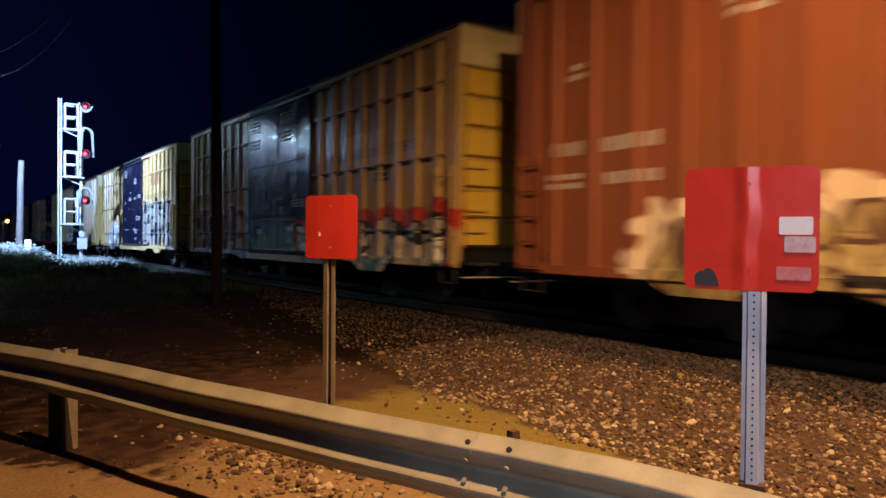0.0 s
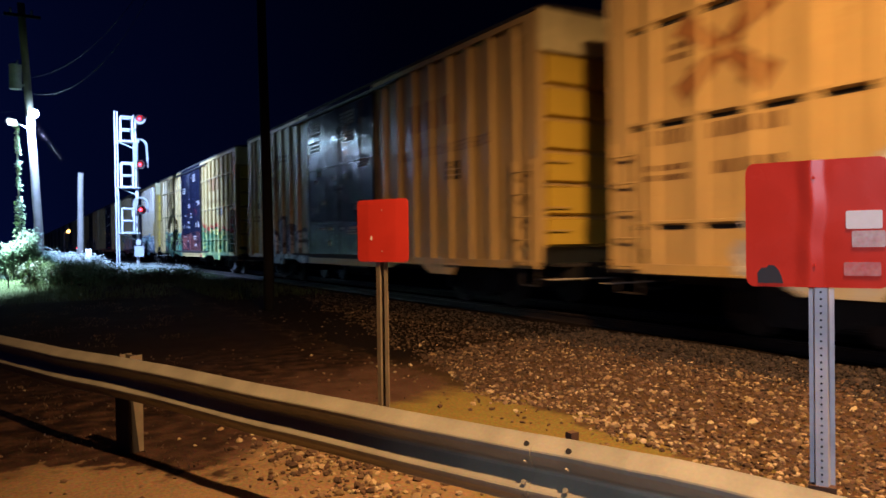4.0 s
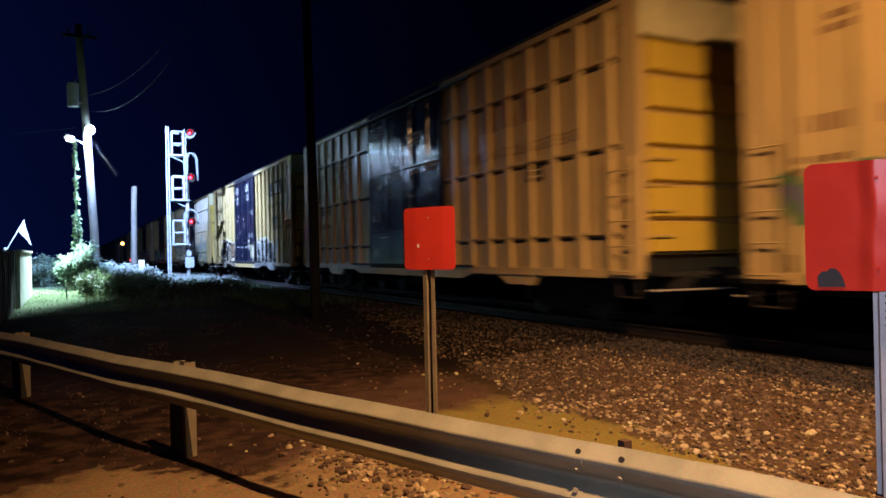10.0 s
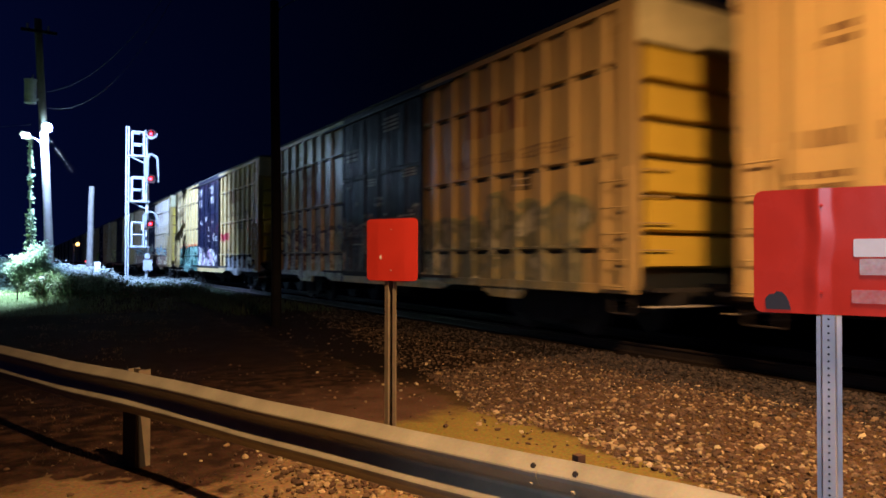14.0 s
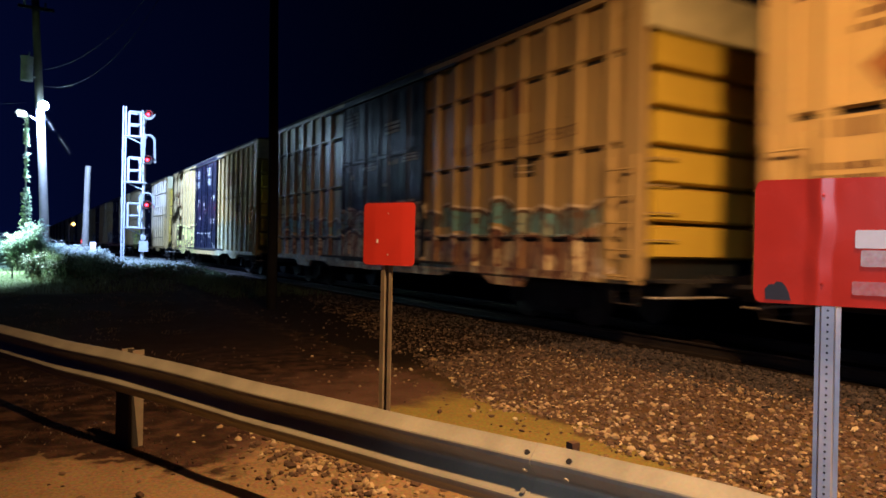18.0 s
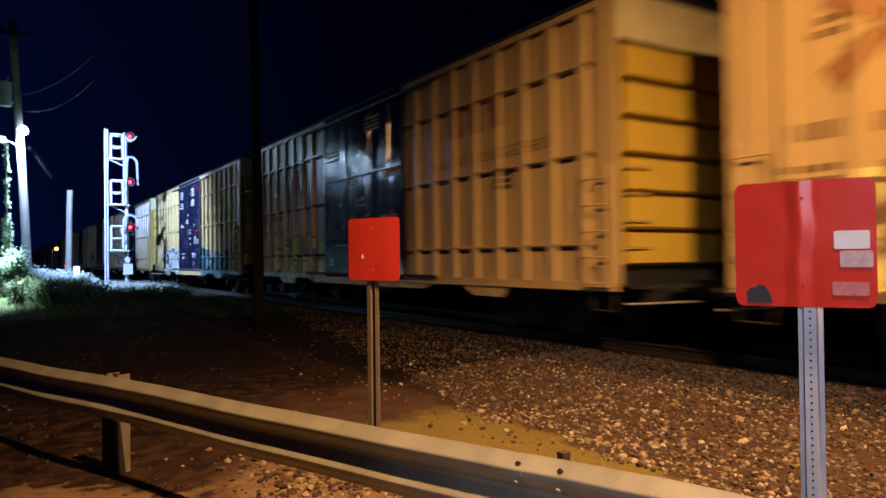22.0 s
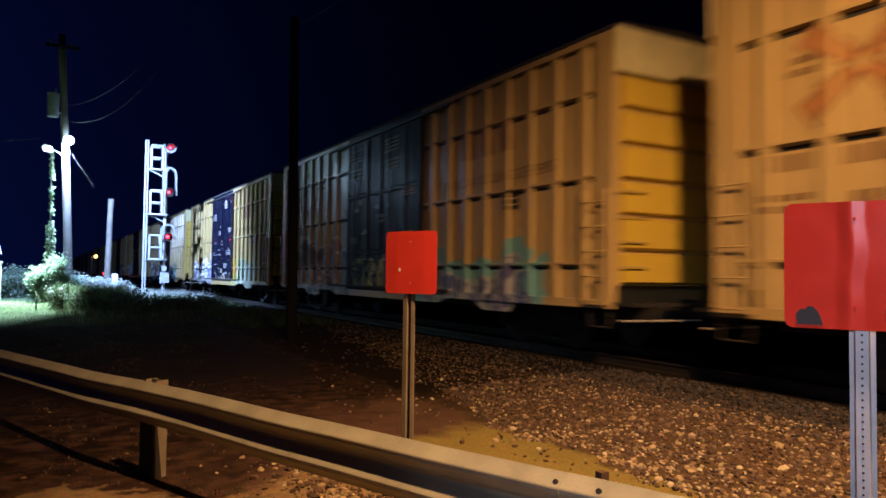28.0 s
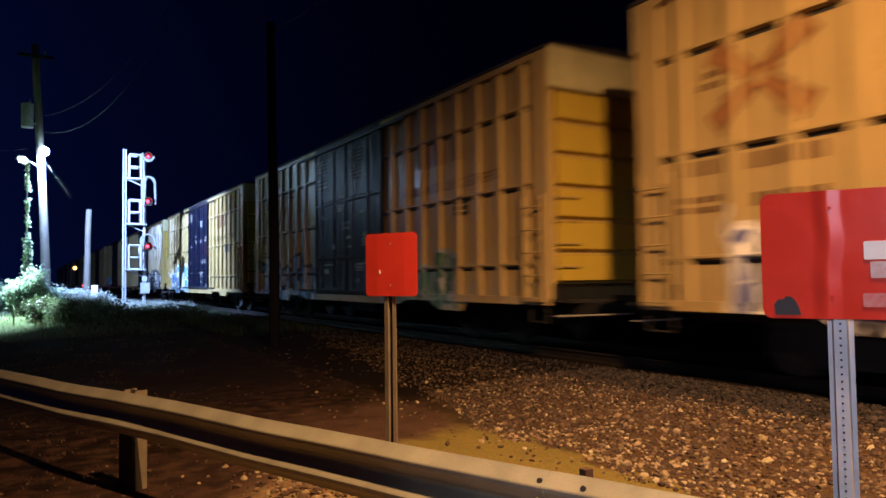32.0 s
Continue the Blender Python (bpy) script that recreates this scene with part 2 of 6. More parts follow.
M_stencil = mat("white_stencil", (0.50, 0.47, 0.41), 0.6, 0, 0.3, 12, 60, 0.0)
M_brownink = mat("dark_stencil", (0.15, 0.08, 0.032), 0.6, 0, 0.3, 12, 60, 0.0)
M_logo_red = mat("faded_red_emblem", (0.37, 0.165, 0.05), 0.6, 0, 0.4, 4, 60, 0.0)
M_logo_faint = mat("worn_red_emblem", (0.33, 0.15, 0.045), 0.6, 0, 0.4, 4, 60, 0.0)
M_logo_dark = mat("dark_emblem_edge", (0.045, 0.025, 0.03), 0.6, 0, 0.4, 4, 60, 0.0)
M_wood = mat("weathered_pole_wood", (0.16, 0.145, 0.125), 0.9, 0, 0.4, 2, 30, 0.5)
M_darkwood = mat("creosoted_pole_wood", (0.016, 0.017, 0.021), 0.95, 0, 0.4, 2, 30, 0.5, spec=0.05)
M_signalpaint = mat("silver_signal_paint", (0.40, 0.42, 0.44), 0.5, 0.1, 0.2, 6, 50, 0.05)
M_black = mat("matt_black_paint", (0.009, 0.009, 0.010), 0.6, 0, 0.3, 6, 50, 0.05)
M_lens_red = glow("red_lens", (1.0, 0.010, 0.022), 40.0)
M_lens_small = glow("small_red_lens", (1.0, 0.03, 0.03), 2.5)
M_flood = glow("flood_lens", (0.48, 0.74, 1.0), 280.0)
M_flood_side = glow("flood_side_lens", (0.82, 0.95, 1.0), 12.0)
M_orange = glow("distant_lamp_lens", (1.0, 0.50, 0.14), 6.0)
M_wire = mat("wire", (0.05, 0.05, 0.055), 0.5, 0.2, 0.2, 6, 50, 0.0)
M_whiteboard = mat("white_painted_board", (0.80, 0.82, 0.80), 0.6, 0, 0.15, 4, 40, 0.1)
M_fence = mat("dark_fence_board", (0.045, 0.04, 0.035), 0.85, 0, 0.4, 5, 40, 0.3)
M_can = mat("transformer_grey", (0.32, 0.33, 0.34), 0.5, 0.2, 0.25, 4, 40, 0.05)


def leaf_material(name, colour, second):
    m = mat(name, colour, 0.6, 0, 0.3, 2.5, 30, 0.0, second=second)
    n, l = m.node_tree.nodes, m.node_tree.links
    b = n["Principled BSDF"]
    through_leaf, both = n.new("ShaderNodeBsdfTranslucent"), n.new("ShaderNodeMixShader")
    l.new(b.inputs["Base Color"].links[0].from_socket, through_leaf.inputs[0])
    both.inputs[0].default_value = 0.45
    l.new(b.outputs[0], both.inputs[1])
    l.new(through_leaf.outputs[0], both.inputs[2])
    l.new(both.outputs[0], n["Material Output"].inputs[0])
    return m


M_leaf = leaf_material("vine_leaf", (0.50, 0.62, 0.40), (0.30, 0.42, 0.22))
M_bush = leaf_material("pale_bush_leaf", (0.27, 0.37, 0.29), (0.20, 0.28, 0.21))
# dark leaf: the shrubs' unlit near side is put into the colour
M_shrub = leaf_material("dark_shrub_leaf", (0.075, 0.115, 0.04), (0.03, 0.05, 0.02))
M_grass = leaf_material("weed_blade", (0.12, 0.13, 0.055), (0.05, 0.06, 0.03))
M_dry = leaf_material("dry_weed", (0.20, 0.13, 0.07), (0.09, 0.06, 0.035))
# paler than the bush leaf, with whiter floodlight put into the colour
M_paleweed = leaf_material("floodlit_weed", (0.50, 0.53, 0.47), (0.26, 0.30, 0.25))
M_straw = leaf_material("pale_straw", (0.15, 0.11, 0.08), (0.07, 0.05, 0.035))
M_tallweed = leaf_material("lush_weed_blade", (0.16, 0.21, 0.11), (0.08, 0.12, 0.06))
M_lawn = leaf_material("lawn_blade", (0.22, 0.28, 0.17), (0.13, 0.18, 0.10))


def stone_material(name, shades):
    m = bpy.data.materials.new(name)
    m.use_nodes = True
    n, l = m.node_tree.nodes, m.node_tree.links
    b = n["Principled BSDF"]
    g = n.new("ShaderNodeNewGeometry")
    r = n.new("ShaderNodeValToRGB")
    e = r.color_ramp.elements
    e[0].position, e[0].color = 0.0, (*shades[0][1], 1)
    e[1].position, e[1].color = 1.0, (*shades[-1][1], 1)
    for p, c in shades[1:-1]:
        k = e.new(p)
        k.color = (*c, 1)
    l.new(g.outputs["Random Per Island"], r.inputs[0])
    t = n.new("ShaderNodeTexNoise")
    t.inputs["Scale"].default_value = 45
    x = n.new("ShaderNodeMixRGB")
    x.blend_type = "MULTIPLY"
    x.inputs[0].default_value = 0.5
    tc = n.new("ShaderNodeTexCoord")
    l.new(tc.outputs["Object"], t.inputs["Vector"])
    l.new(r.outputs[0], x.inputs[1])
    l.new(t.outputs["Color"], x.inputs[2])
    l.new(x.outputs[0], b.inputs["Base Color"])
    b.inputs["Roughness"].default_value = 0.9
    return m


M_stone = stone_material("ballast_stone", ((0, (0.050, 0.027, 0.014)), (0.5, (0.086, 0.048, 0.026)), (0.80, (0.125, 0.076, 0.042)), (0.94, (0.22, 0.155, 0.09)), (1, (0.38, 0.30, 0.19))))
M_cream = stone_material("cream_ballast_stone", ((0, (0.17, 0.11, 0.048)), (0.4, (0.28, 0.20, 0.098)), (0.8, (0.42, 0.325, 0.18)), (1, (0.55, 0.46, 0.29))))
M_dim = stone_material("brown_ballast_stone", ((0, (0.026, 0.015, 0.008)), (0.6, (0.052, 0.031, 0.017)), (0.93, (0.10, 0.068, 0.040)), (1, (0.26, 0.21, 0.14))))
M_darkstone = stone_material("dark_ballast_stone", ((0, (0.012, 0.010, 0.009)), (0.7, (0.035, 0.025, 0.02)), (1, (0.08, 0.06, 0.045))))


def ground_material():
    """Sandy path, brown stone dust under the ballast, dark turf and a lawn patch; edges broken by noise."""
    m = bpy.data.materials.new("trackside_ground")
    m.use_nodes = True
    n, l = m.node_tree.nodes, m.node_tree.links
    b = n["Principled BSDF"]
    tc = n.new("ShaderNodeTexCoord")
    sep = n.new("ShaderNodeSeparateXYZ")
    l.new(tc.outputs["Object"], sep.inputs[0])

    def tex(size, detail):
        t = n.new("ShaderNodeTexNoise")
        t.inputs["Scale"].default_value, t.inputs["Detail"].default_value = size, detail
        l.new(tc.outputs["Object"], t.inputs["Vector"])
        return t

    def calc(op, a, c):
        t = n.new("ShaderNodeMath")
        t.operation = op
        for i, v in enumerate((a, c)):
            if isinstance(v, (int, float)):
                t.inputs[i].default_value = v
            else:
                l.new(v, t.inputs[i])
        return t.outputs[0]

    def band(v, lo, hi):
        t = n.new("ShaderNodeMapRange")
        t.interpolation_type = "SMOOTHSTEP"
        t.inputs[1].default_value, t.inputs[2].default_value = lo, hi
        l.new(v, t.inputs[0])
        return t.outputs[0]

    def mix(fac, a, c):
        t = n.new("ShaderNodeMixRGB")
        l.new(fac, t.inputs[0])
        for i, v in ((1, a), (2, c)):
            if isinstance(v, tuple):
                t.inputs[i].default_value = (*v, 1)
            else:
                l.new(v, t.inputs[i])
        return t.outputs[0]

    big, mid, fine = tex(0.35, 5), tex(2.6, 6), tex(38, 4)
    wob = calc("MULTIPLY", calc("SUBTRACT", mid.outputs["Fac"], 0.5), 1.6)
    wob2 = calc("MULTIPLY", calc("SUBTRACT", big.outputs["Fac"], 0.5), 5.0)
    x, y = calc("ADD", sep.outputs["X"], wob), calc("ADD", sep.outputs["Y"], wob2)
    sand = mix(mid.outputs["Fac"], (0.225, 0.175, 0.052), (0.33, 0.26, 0.080))
    dust = mix(mid.outputs["Fac"], (0.085, 0.052, 0.028), (0.14, 0.09, 0.05))
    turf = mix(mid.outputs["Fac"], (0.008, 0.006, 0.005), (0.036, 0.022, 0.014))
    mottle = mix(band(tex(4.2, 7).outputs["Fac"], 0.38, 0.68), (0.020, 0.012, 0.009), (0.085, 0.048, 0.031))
    # far turf is darker: the street lamp's falloff is put into the colour
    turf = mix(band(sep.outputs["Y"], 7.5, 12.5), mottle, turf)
    lawn = mix(mid.outputs["Fac"], (0.11, 0.15, 0.075), (0.19, 0.25, 0.14))
    near = mix(mid.outputs["Fac"], (0.23, 0.152, 0.08), (0.40, 0.28, 0.145))
    col = mix(band(x, 2.4, 3.0), near, sand)
    past = calc("SUBTRACT", y, calc("MULTIPLY", x, 0.8))
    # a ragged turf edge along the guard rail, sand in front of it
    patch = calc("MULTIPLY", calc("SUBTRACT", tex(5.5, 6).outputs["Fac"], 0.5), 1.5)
    # left corner darkened like the turf, painting in where the lamp falls off
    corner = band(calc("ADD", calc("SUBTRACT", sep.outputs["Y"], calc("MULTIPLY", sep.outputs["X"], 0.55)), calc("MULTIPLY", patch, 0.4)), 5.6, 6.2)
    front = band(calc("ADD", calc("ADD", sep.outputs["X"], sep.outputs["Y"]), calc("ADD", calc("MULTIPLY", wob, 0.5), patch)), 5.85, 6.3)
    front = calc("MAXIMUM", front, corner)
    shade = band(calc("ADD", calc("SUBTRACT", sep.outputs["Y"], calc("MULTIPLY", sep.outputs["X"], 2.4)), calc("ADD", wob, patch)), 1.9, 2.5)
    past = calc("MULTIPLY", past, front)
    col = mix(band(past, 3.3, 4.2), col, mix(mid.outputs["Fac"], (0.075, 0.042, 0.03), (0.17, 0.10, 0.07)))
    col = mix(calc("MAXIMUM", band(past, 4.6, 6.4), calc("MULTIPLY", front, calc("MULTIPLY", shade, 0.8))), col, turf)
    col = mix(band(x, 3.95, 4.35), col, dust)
    # dust turns darker with distance, all ground darker close to the rails
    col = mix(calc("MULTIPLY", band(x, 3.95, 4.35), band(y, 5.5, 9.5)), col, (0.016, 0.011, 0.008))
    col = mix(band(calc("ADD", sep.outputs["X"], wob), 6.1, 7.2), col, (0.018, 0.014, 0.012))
    far = calc("MULTIPLY", band(y, 20.0, 23.0), band(calc("MULTIPLY", sep.outputs["X"], -1.0), -1.9, -0.9))
    col = mix(far, col, lawn)
    dk = n.new("ShaderNodeMixRGB")
    dk.blend_type = "MULTIPLY"
    dk.inputs[0].default_value = 0.8
    l.new(col, dk.inputs[1])
    l.new(fine.outputs["Color"], dk.inputs[2])
    l.new(dk.outputs[0], b.inputs["Base Color"])
    b.inputs["Roughness"].default_value = 1.0
    b.inputs["Specular IOR Level"].default_value = 0.03
    bp = n.new("ShaderNodeBump")
    bp.inputs["Strength"].default_value, bp.inputs["Distance"].default_value = 0.9, 0.03
    l.new(calc("ADD", calc("MULTIPLY", mid.outputs["Fac"], 0.35), calc("MULTIPLY", fine.outputs["Fac"], 0.5)), bp.inputs["Height"])
    l.new(bp.outputs[0], b.inputs["Normal"])
    return m


M_ground = ground_material()


# ---- building helpers ----
def box(bm, x0, x1, y0, y1, z0, z1):
    v = [bm.verts.new(p) for p in ((x0, y0, z0), (x1, y0, z0), (x1, y1, z0), (x0, y1, z0), (x0, y0, z1), (x1, y0, z1), (x1, y1, z1), (x0, y1, z1))]
    for f in ((0, 3, 2, 1), (4, 5, 6, 7), (0, 1, 5, 4), (1, 2, 6, 5), (2, 3, 7, 6), (3, 0, 4, 7)):
        bm.faces.new([v[i] for i in f])
    return bm


def bar(bm, a, b, r, sides=8, r2=None):
    """A round bar from a to b."""
    a, b = Vector(a), Vector(b)
    d = (b - a).normalized()
    s = d.cross(Vector((0, 0, 1)) if abs(d.z) < 0.9 else Vector((1, 0, 0))).normalized()
    t = d.cross(s)
    r2 = r if r2 is None else r2
    rings = [[bm.verts.new(p + q * (s * math.cos(k * math.tau / sides) + t * math.sin(k * math.tau / sides))) for k in range(sides)] for p, q in ((a, r), (b, r2))]
    for k in range(sides):
        j = (k + 1) % sides
        bm.faces.new((rings[0][k], rings[0][j], rings[1][j], rings[1][k]))
    bm.faces.new(rings[0][::-1])
    bm.faces.new(rings[1])
    return bm


def tube(bm, pts, r, sides=6):
    """One continuous round bar bent through the points."""
    p = [Vector(q) for q in pts]
    up = None
    rings = []
    for i, c in enumerate(p):
        d = (p[min(i + 1, len(p) - 1)] - p[max(i - 1, 0)]).normalized()
        if up is None:
            up = Vector((0, 0, 1)) if abs(d.z) < 0.9 else Vector((1, 0, 0))
        s = d.cross(up).normalized()
        t = d.cross(s)
        up = -t if t.dot(up) < 0 else t
        t = up
        rings.append([bm.verts.new(c + r * (s * math.cos(k * math.tau / sides) + t * math.sin(k * math.tau / sides))) for k in range(sides)])
    for a, b in zip(rings, rings[1:]):
        for k in range(sides):
            j = (k + 1) % sides
            bm.faces.new((a[k], a[j], b[j], b[k]))
    bm.faces.new(rings[0][::-1])
    bm.faces.new(rings[-1])
    return bm


def prism(bm, pts, axis, lo, hi):
    """A closed outline pulled along one axis. Outline points are the two other coordinates in order."""
    def place(p, w):
        return {"x": (w, p[0], p[1]), "y": (p[0], w, p[1]), "z": (p[0], p[1], w)}[axis]
    a = [bm.verts.new(place(p, lo)) for p in pts]
    b = [bm.verts.new(place(p, hi)) for p in pts]
    for k in range(len(pts)):
        j = (k + 1) % len(pts)
        bm.faces.new((a[k], a[j], b[j], b[k]))
    bm.faces.new(a[::-1])
    bm.faces.new(b)
    return bm


def mesh_of(name, bm, material=None, smooth=False):
    bmesh.ops.recalc_face_normals(bm, faces=bm.faces)
    me = bpy.data.meshes.new(name)
    bm.to_mesh(me)
    bm.free()
    if material:
        me.materials.append(material)
    if smooth:
        for p in me.polygons:
            p.use_smooth = True
    return me


def part(name, bm, material, parent, label="", smooth=False):
    ob = new(name, mesh_of(name, bm, material, smooth))
    ob.parent = parent
    if label:
        ob["label"] = label
    return ob


def thing(name, place, label, category, group="", kind="", turn=0):
    ob = new(name)
    ob.location, ob.rotation_euler = place, (0, 0, radians(turn))
    return tagged(ob, label, category, group, kind)


B = bmesh.new


def arrays(name, verts, faces, material):
    me = bpy.data.meshes.new(name)
    me.from_pydata(verts, [], faces)
    me.materials.append(material)
    me.update()
    return me


# ---- ground ----
def ground_z(x, y):
    shoulder = min(max((x - 4.1) / 2.2, 0), 1)
    far_side = min(max((x - 12.2) / 2.0, 0), 1)
    z = 0.10 * shoulder * shoulder * (3 - 2 * shoulder) - 0.5 * far_side
    z += 0.22 * min(max((y - 14) / 14, 0), 1) * (1 - shoulder)
    return z


def bumpy_z(x, y):
    near = 1.0 if abs(x) < 14 and -6 < y < 60 else 0.0
    return ground_z(x, y) + near * (0.05 * noise.noise((x * 0.5, y * 0.5, 3)) + 0.018 * noise.noise((x * 2.3, y * 2.3, 7))) * (0.4 if x > 4 else 1)


def build_ground():
    xs = [-900, -300, -120, -60, -35] + [-20 + i for i in range(12)] + [-8 + 0.35 * i for i in range(46)] + [8.4, 10, 12.2, 13, 14.5, 18, 26, 40, 80, 200, 900]
    ys = [-500, -150, -50, -20, -10] + [-6 + 0.5 * i for i in range(72)] + [31 + 2 * i for i in range(16)] + [70, 90, 130, 200, 400, 1500]
    v = [(x, y, bumpy_z(x, y)) for y in ys for x in xs]
    w = len(xs)
    f = [(j * w + i, j * w + i + 1, (j + 1) * w + i + 1, (j + 1) * w + i) for j in range(len(ys) - 1) for i in range(w - 1)]
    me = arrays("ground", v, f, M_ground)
    for p in me.polygons:
        p.use_smooth = True
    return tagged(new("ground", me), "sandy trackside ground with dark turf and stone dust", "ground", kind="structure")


build_ground()

ICO = [(0, 0, 1), (0.894, 0, 0.447), (0.276, 0.851, 0.447), (-0.724, 0.526, 0.447), (-0.724, -0.526, 0.447), (0.276, -0.851, 0.447),
       (0.724, 0.526, -0.447), (-0.276, 0.851, -0.447), (-0.894, 0, -0.447), (-0.276, -0.851, -0.447), (0.724, -0.526, -0.447), (0, 0, -1)]
ICO_F = [(0, 1, 2), (0, 2, 3), (0, 3, 4), (0, 4, 5), (0, 5, 1), (1, 6, 2), (2, 7, 3), (3, 8, 4), (4, 9, 5), (5, 10, 1),
         (6, 7, 2), (7, 8, 3), (8, 9, 4), (9, 10, 5), (10, 6, 1), (11, 7, 6), (11, 8, 7), (11, 9, 8), (11, 10, 9), (11, 6, 10)]


def stones(name, spots, label, m):
    rng = np.random.default_rng(5)
    base = np.array(ICO)
    vs, fs = [], []
    for i, (x, y, r) in enumerate(spots):
        jag = base * rng.uniform(0.62, 1.25, (12, 1)) * np.array([1, rng.uniform(0.6, 1.0), rng.uniform(0.45, 0.8)]) * r
        a = rng.uniform(0, 6.3)
        t = rng.uniform(-0.5, 0.5)
        rot = np.array([[math.cos(a), -math.sin(a), 0], [math.sin(a), math.cos(a), 0], [0, 0, 1]]) @ np.array([[1, 0, 0], [0, math.cos(t), -math.sin(t)], [0, math.sin(t), math.cos(t)]])
        p = jag @ rot.T + np.array([x, y, bumpy_z(x, y) + r * 0.22])
        vs.extend(map(tuple, p.tolist()))
        fs.extend((12 * i + a0, 12 * i + b0, 12 * i + c0) for a0, b0, c0 in ICO_F)
    return tagged(new(name, arrays(name, vs, fs, m)), label, "gravel", kind="stuff")


def ballast_spots():
    rng = np.random.default_rng(11)
    out = []
    while len(out) < 31000:
        y = rng.uniform(-1.0, 8.5) if rng.random() < 0.68 else rng.uniform(8.5, 26)
        x = rng.uniform(3.7, 8.1)
        edge = 4.15 + 0.35 * noise.noise((y * 0.9, 2.0, 0.0)) + 0.15 * noise.noise((y * 3.1, 5.0, 0.0))
        if y > 6.0:
            edge += 0.2 * (y - 6.0)
        if x < edge - 0.05 and rng.random() > 0.05:
            continue
        thin = 1.0 if y < 12 else max(0.25, 1 - (y - 12) / 12)
        if rng.random() > thin:
            continue
        r = float(np.clip(rng.lognormal(-3.98, 0.36), 0.010, 0.046))
        out.append((x, y, r))
    return out


SPOTS = ballast_spots()
_sorter = random.Random(3)
CLEAN, DIM, RAILSIDE, CREAM_SPOTS = [], [], [], []
for q in SPOTS:
    # pale stones lie thickest along the sandy edge and towards the road
    share = 0.10 + 0.26 * max(0.0, 1 - (q[0] - 4.0) / 1.1) + 0.10 * max(0.0, 1 - q[1] / 3.5)
    if q[0] < 6.9 and q[1] < 9.5 and _sorter.random() < share * (1.0 if q[1] < 6 else 0.4):
        CREAM_SPOTS.append((q[0], q[1], q[2] * 1.08))
        continue
    # stones turn darker with distance along the track and close to the rails
    (RAILSIDE if q[0] + _sorter.gauss(0, 0.35) > 6.75 else DIM if q[1] + _sorter.gauss(0, 1.6) > 7.6 else CLEAN).append(q)
stones("ballast", CLEAN, "brown and cream crushed stone ballast beside the track", M_stone)
stones("ballast", CREAM_SPOTS, "pale cream crushed stones scattered over the ballast", M_cream)
stones("ballast", DIM, "darker brown ballast further along the track", M_dim)
stones("railside_ballast", RAILSIDE, "darkest ballast close to the rails", M_darkstone)


def verge_spots():
    rng = np.random.default_rng(12)
    out = []
    for _ in range(950):
        x, y = rng.normal(1.85, 0.26), rng.normal(4.7, 0.9)
        out.append((x, y, float(np.clip(rng.lognormal(-3.95, 0.45), 0.008, 0.06))))
    for _ in range(420):
        y = rng.uniform(2.0, 11)
        x = rng.uniform(-1.2, 4.0)
        out.append((x, y, float(np.clip(rng.lognormal(-4.2, 0.4), 0.007, 0.035))))
    return out


_verge = verge_spots()
stones("verge_gravel", [q for i, q in enumerate(_verge[:950]) if i % 5 < 2], "loose pale gravel on the sandy verge under the guard rail", M_cream)
stones("verge_gravel", [q for i, q in enumerate(_verge[:950]) if i % 5 > 1] + _verge[950:], "loose brown gravel on the sandy verge", M_stone)


# ---- track ----
TRACK_X, RAIL_Z = 9.24, 0.26


def build_track():
    track = thing("railway_track", (0, 0, 0), "standard gauge railway track on dark wooden ties", "railway track", kind="structure")
    prof = [(-0.07, 0), (0.07, 0), (0.07, 0.012), (0.012, 0.03), (0.012, 0.125), (0.036, 0.14), (0.036, 0.165), (-0.036, 0.165), (-0.036, 0.14), (-0.012, 0.125), (-0.012, 0.03), (-0.07, 0.012)]
    for s in (-1, 1):
        bm = B()
        prism(bm, [(TRACK_X + s * 0.754 + a, RAIL_Z - 0.165 + b) for a, b in prof], "y", -60, 330)
        part("rail", bm, M_railhead, track)
    me = mesh_of("tie", box(B(), -1.3, 1.3, -0.115, 0.115, -0.18, 0), M_tie)
    for i in range(120):
        ob = new("tie", me)
        ob.parent, ob.location = track, (TRACK_X + 0.02 * math.sin(i * 1.7), -6 + 0.52 * i, RAIL_Z - 0.168)


build_track()

# ---- guard rail ----
RAIL_LINE = [(-4.4, 16.9), (-2.2, 12.9), (-0.78, 9.77), (-0.18, 8.17), (0.28, 6.87), (0.80, 5.62), (1.06, 4.87), (1.27, 4.27), (1.60, 3.40), (1.86, 2.71), (2.02, 2.32), (2.10, 2.07), (2.24, 1.70), (2.36, 1.0), (2.42, 0.0), (2.42, -2.5)]


def smooth_line(pts, step=0.18):
    p = [Vector((*q, 0)) for q in pts]
    out = []
    for i in range(len(p) - 1):
        a, b, c, d = p[max(i - 1, 0)], p[i], p[i + 1], p[min(i + 2, len(p) - 1)]
        k = max(2, int((c - b).length / step))
        for j in range(k):
            t = j / k
            out.append(0.5 * ((2 * b) + (c - a) * t + (2 * a - 5 * b + 4 * c - d) * t * t + (3 * b - a - 3 * c + d) * t ** 3))
    return out + [p[-1]]


def line_at(y):
    for a, b in zip(GLINE, GLINE[1:]):
        if a.y >= y >= b.y:
            t = (a.y - y) / max(a.y - b.y, 1e-6)
            d = (b - a).normalized()
            return a.lerp(b, t), d
    return GLINE[-1], (GLINE[-1] - GLINE[-2]).normalized()


GLINE = smooth_line(RAIL_LINE)
TOP = 0.735


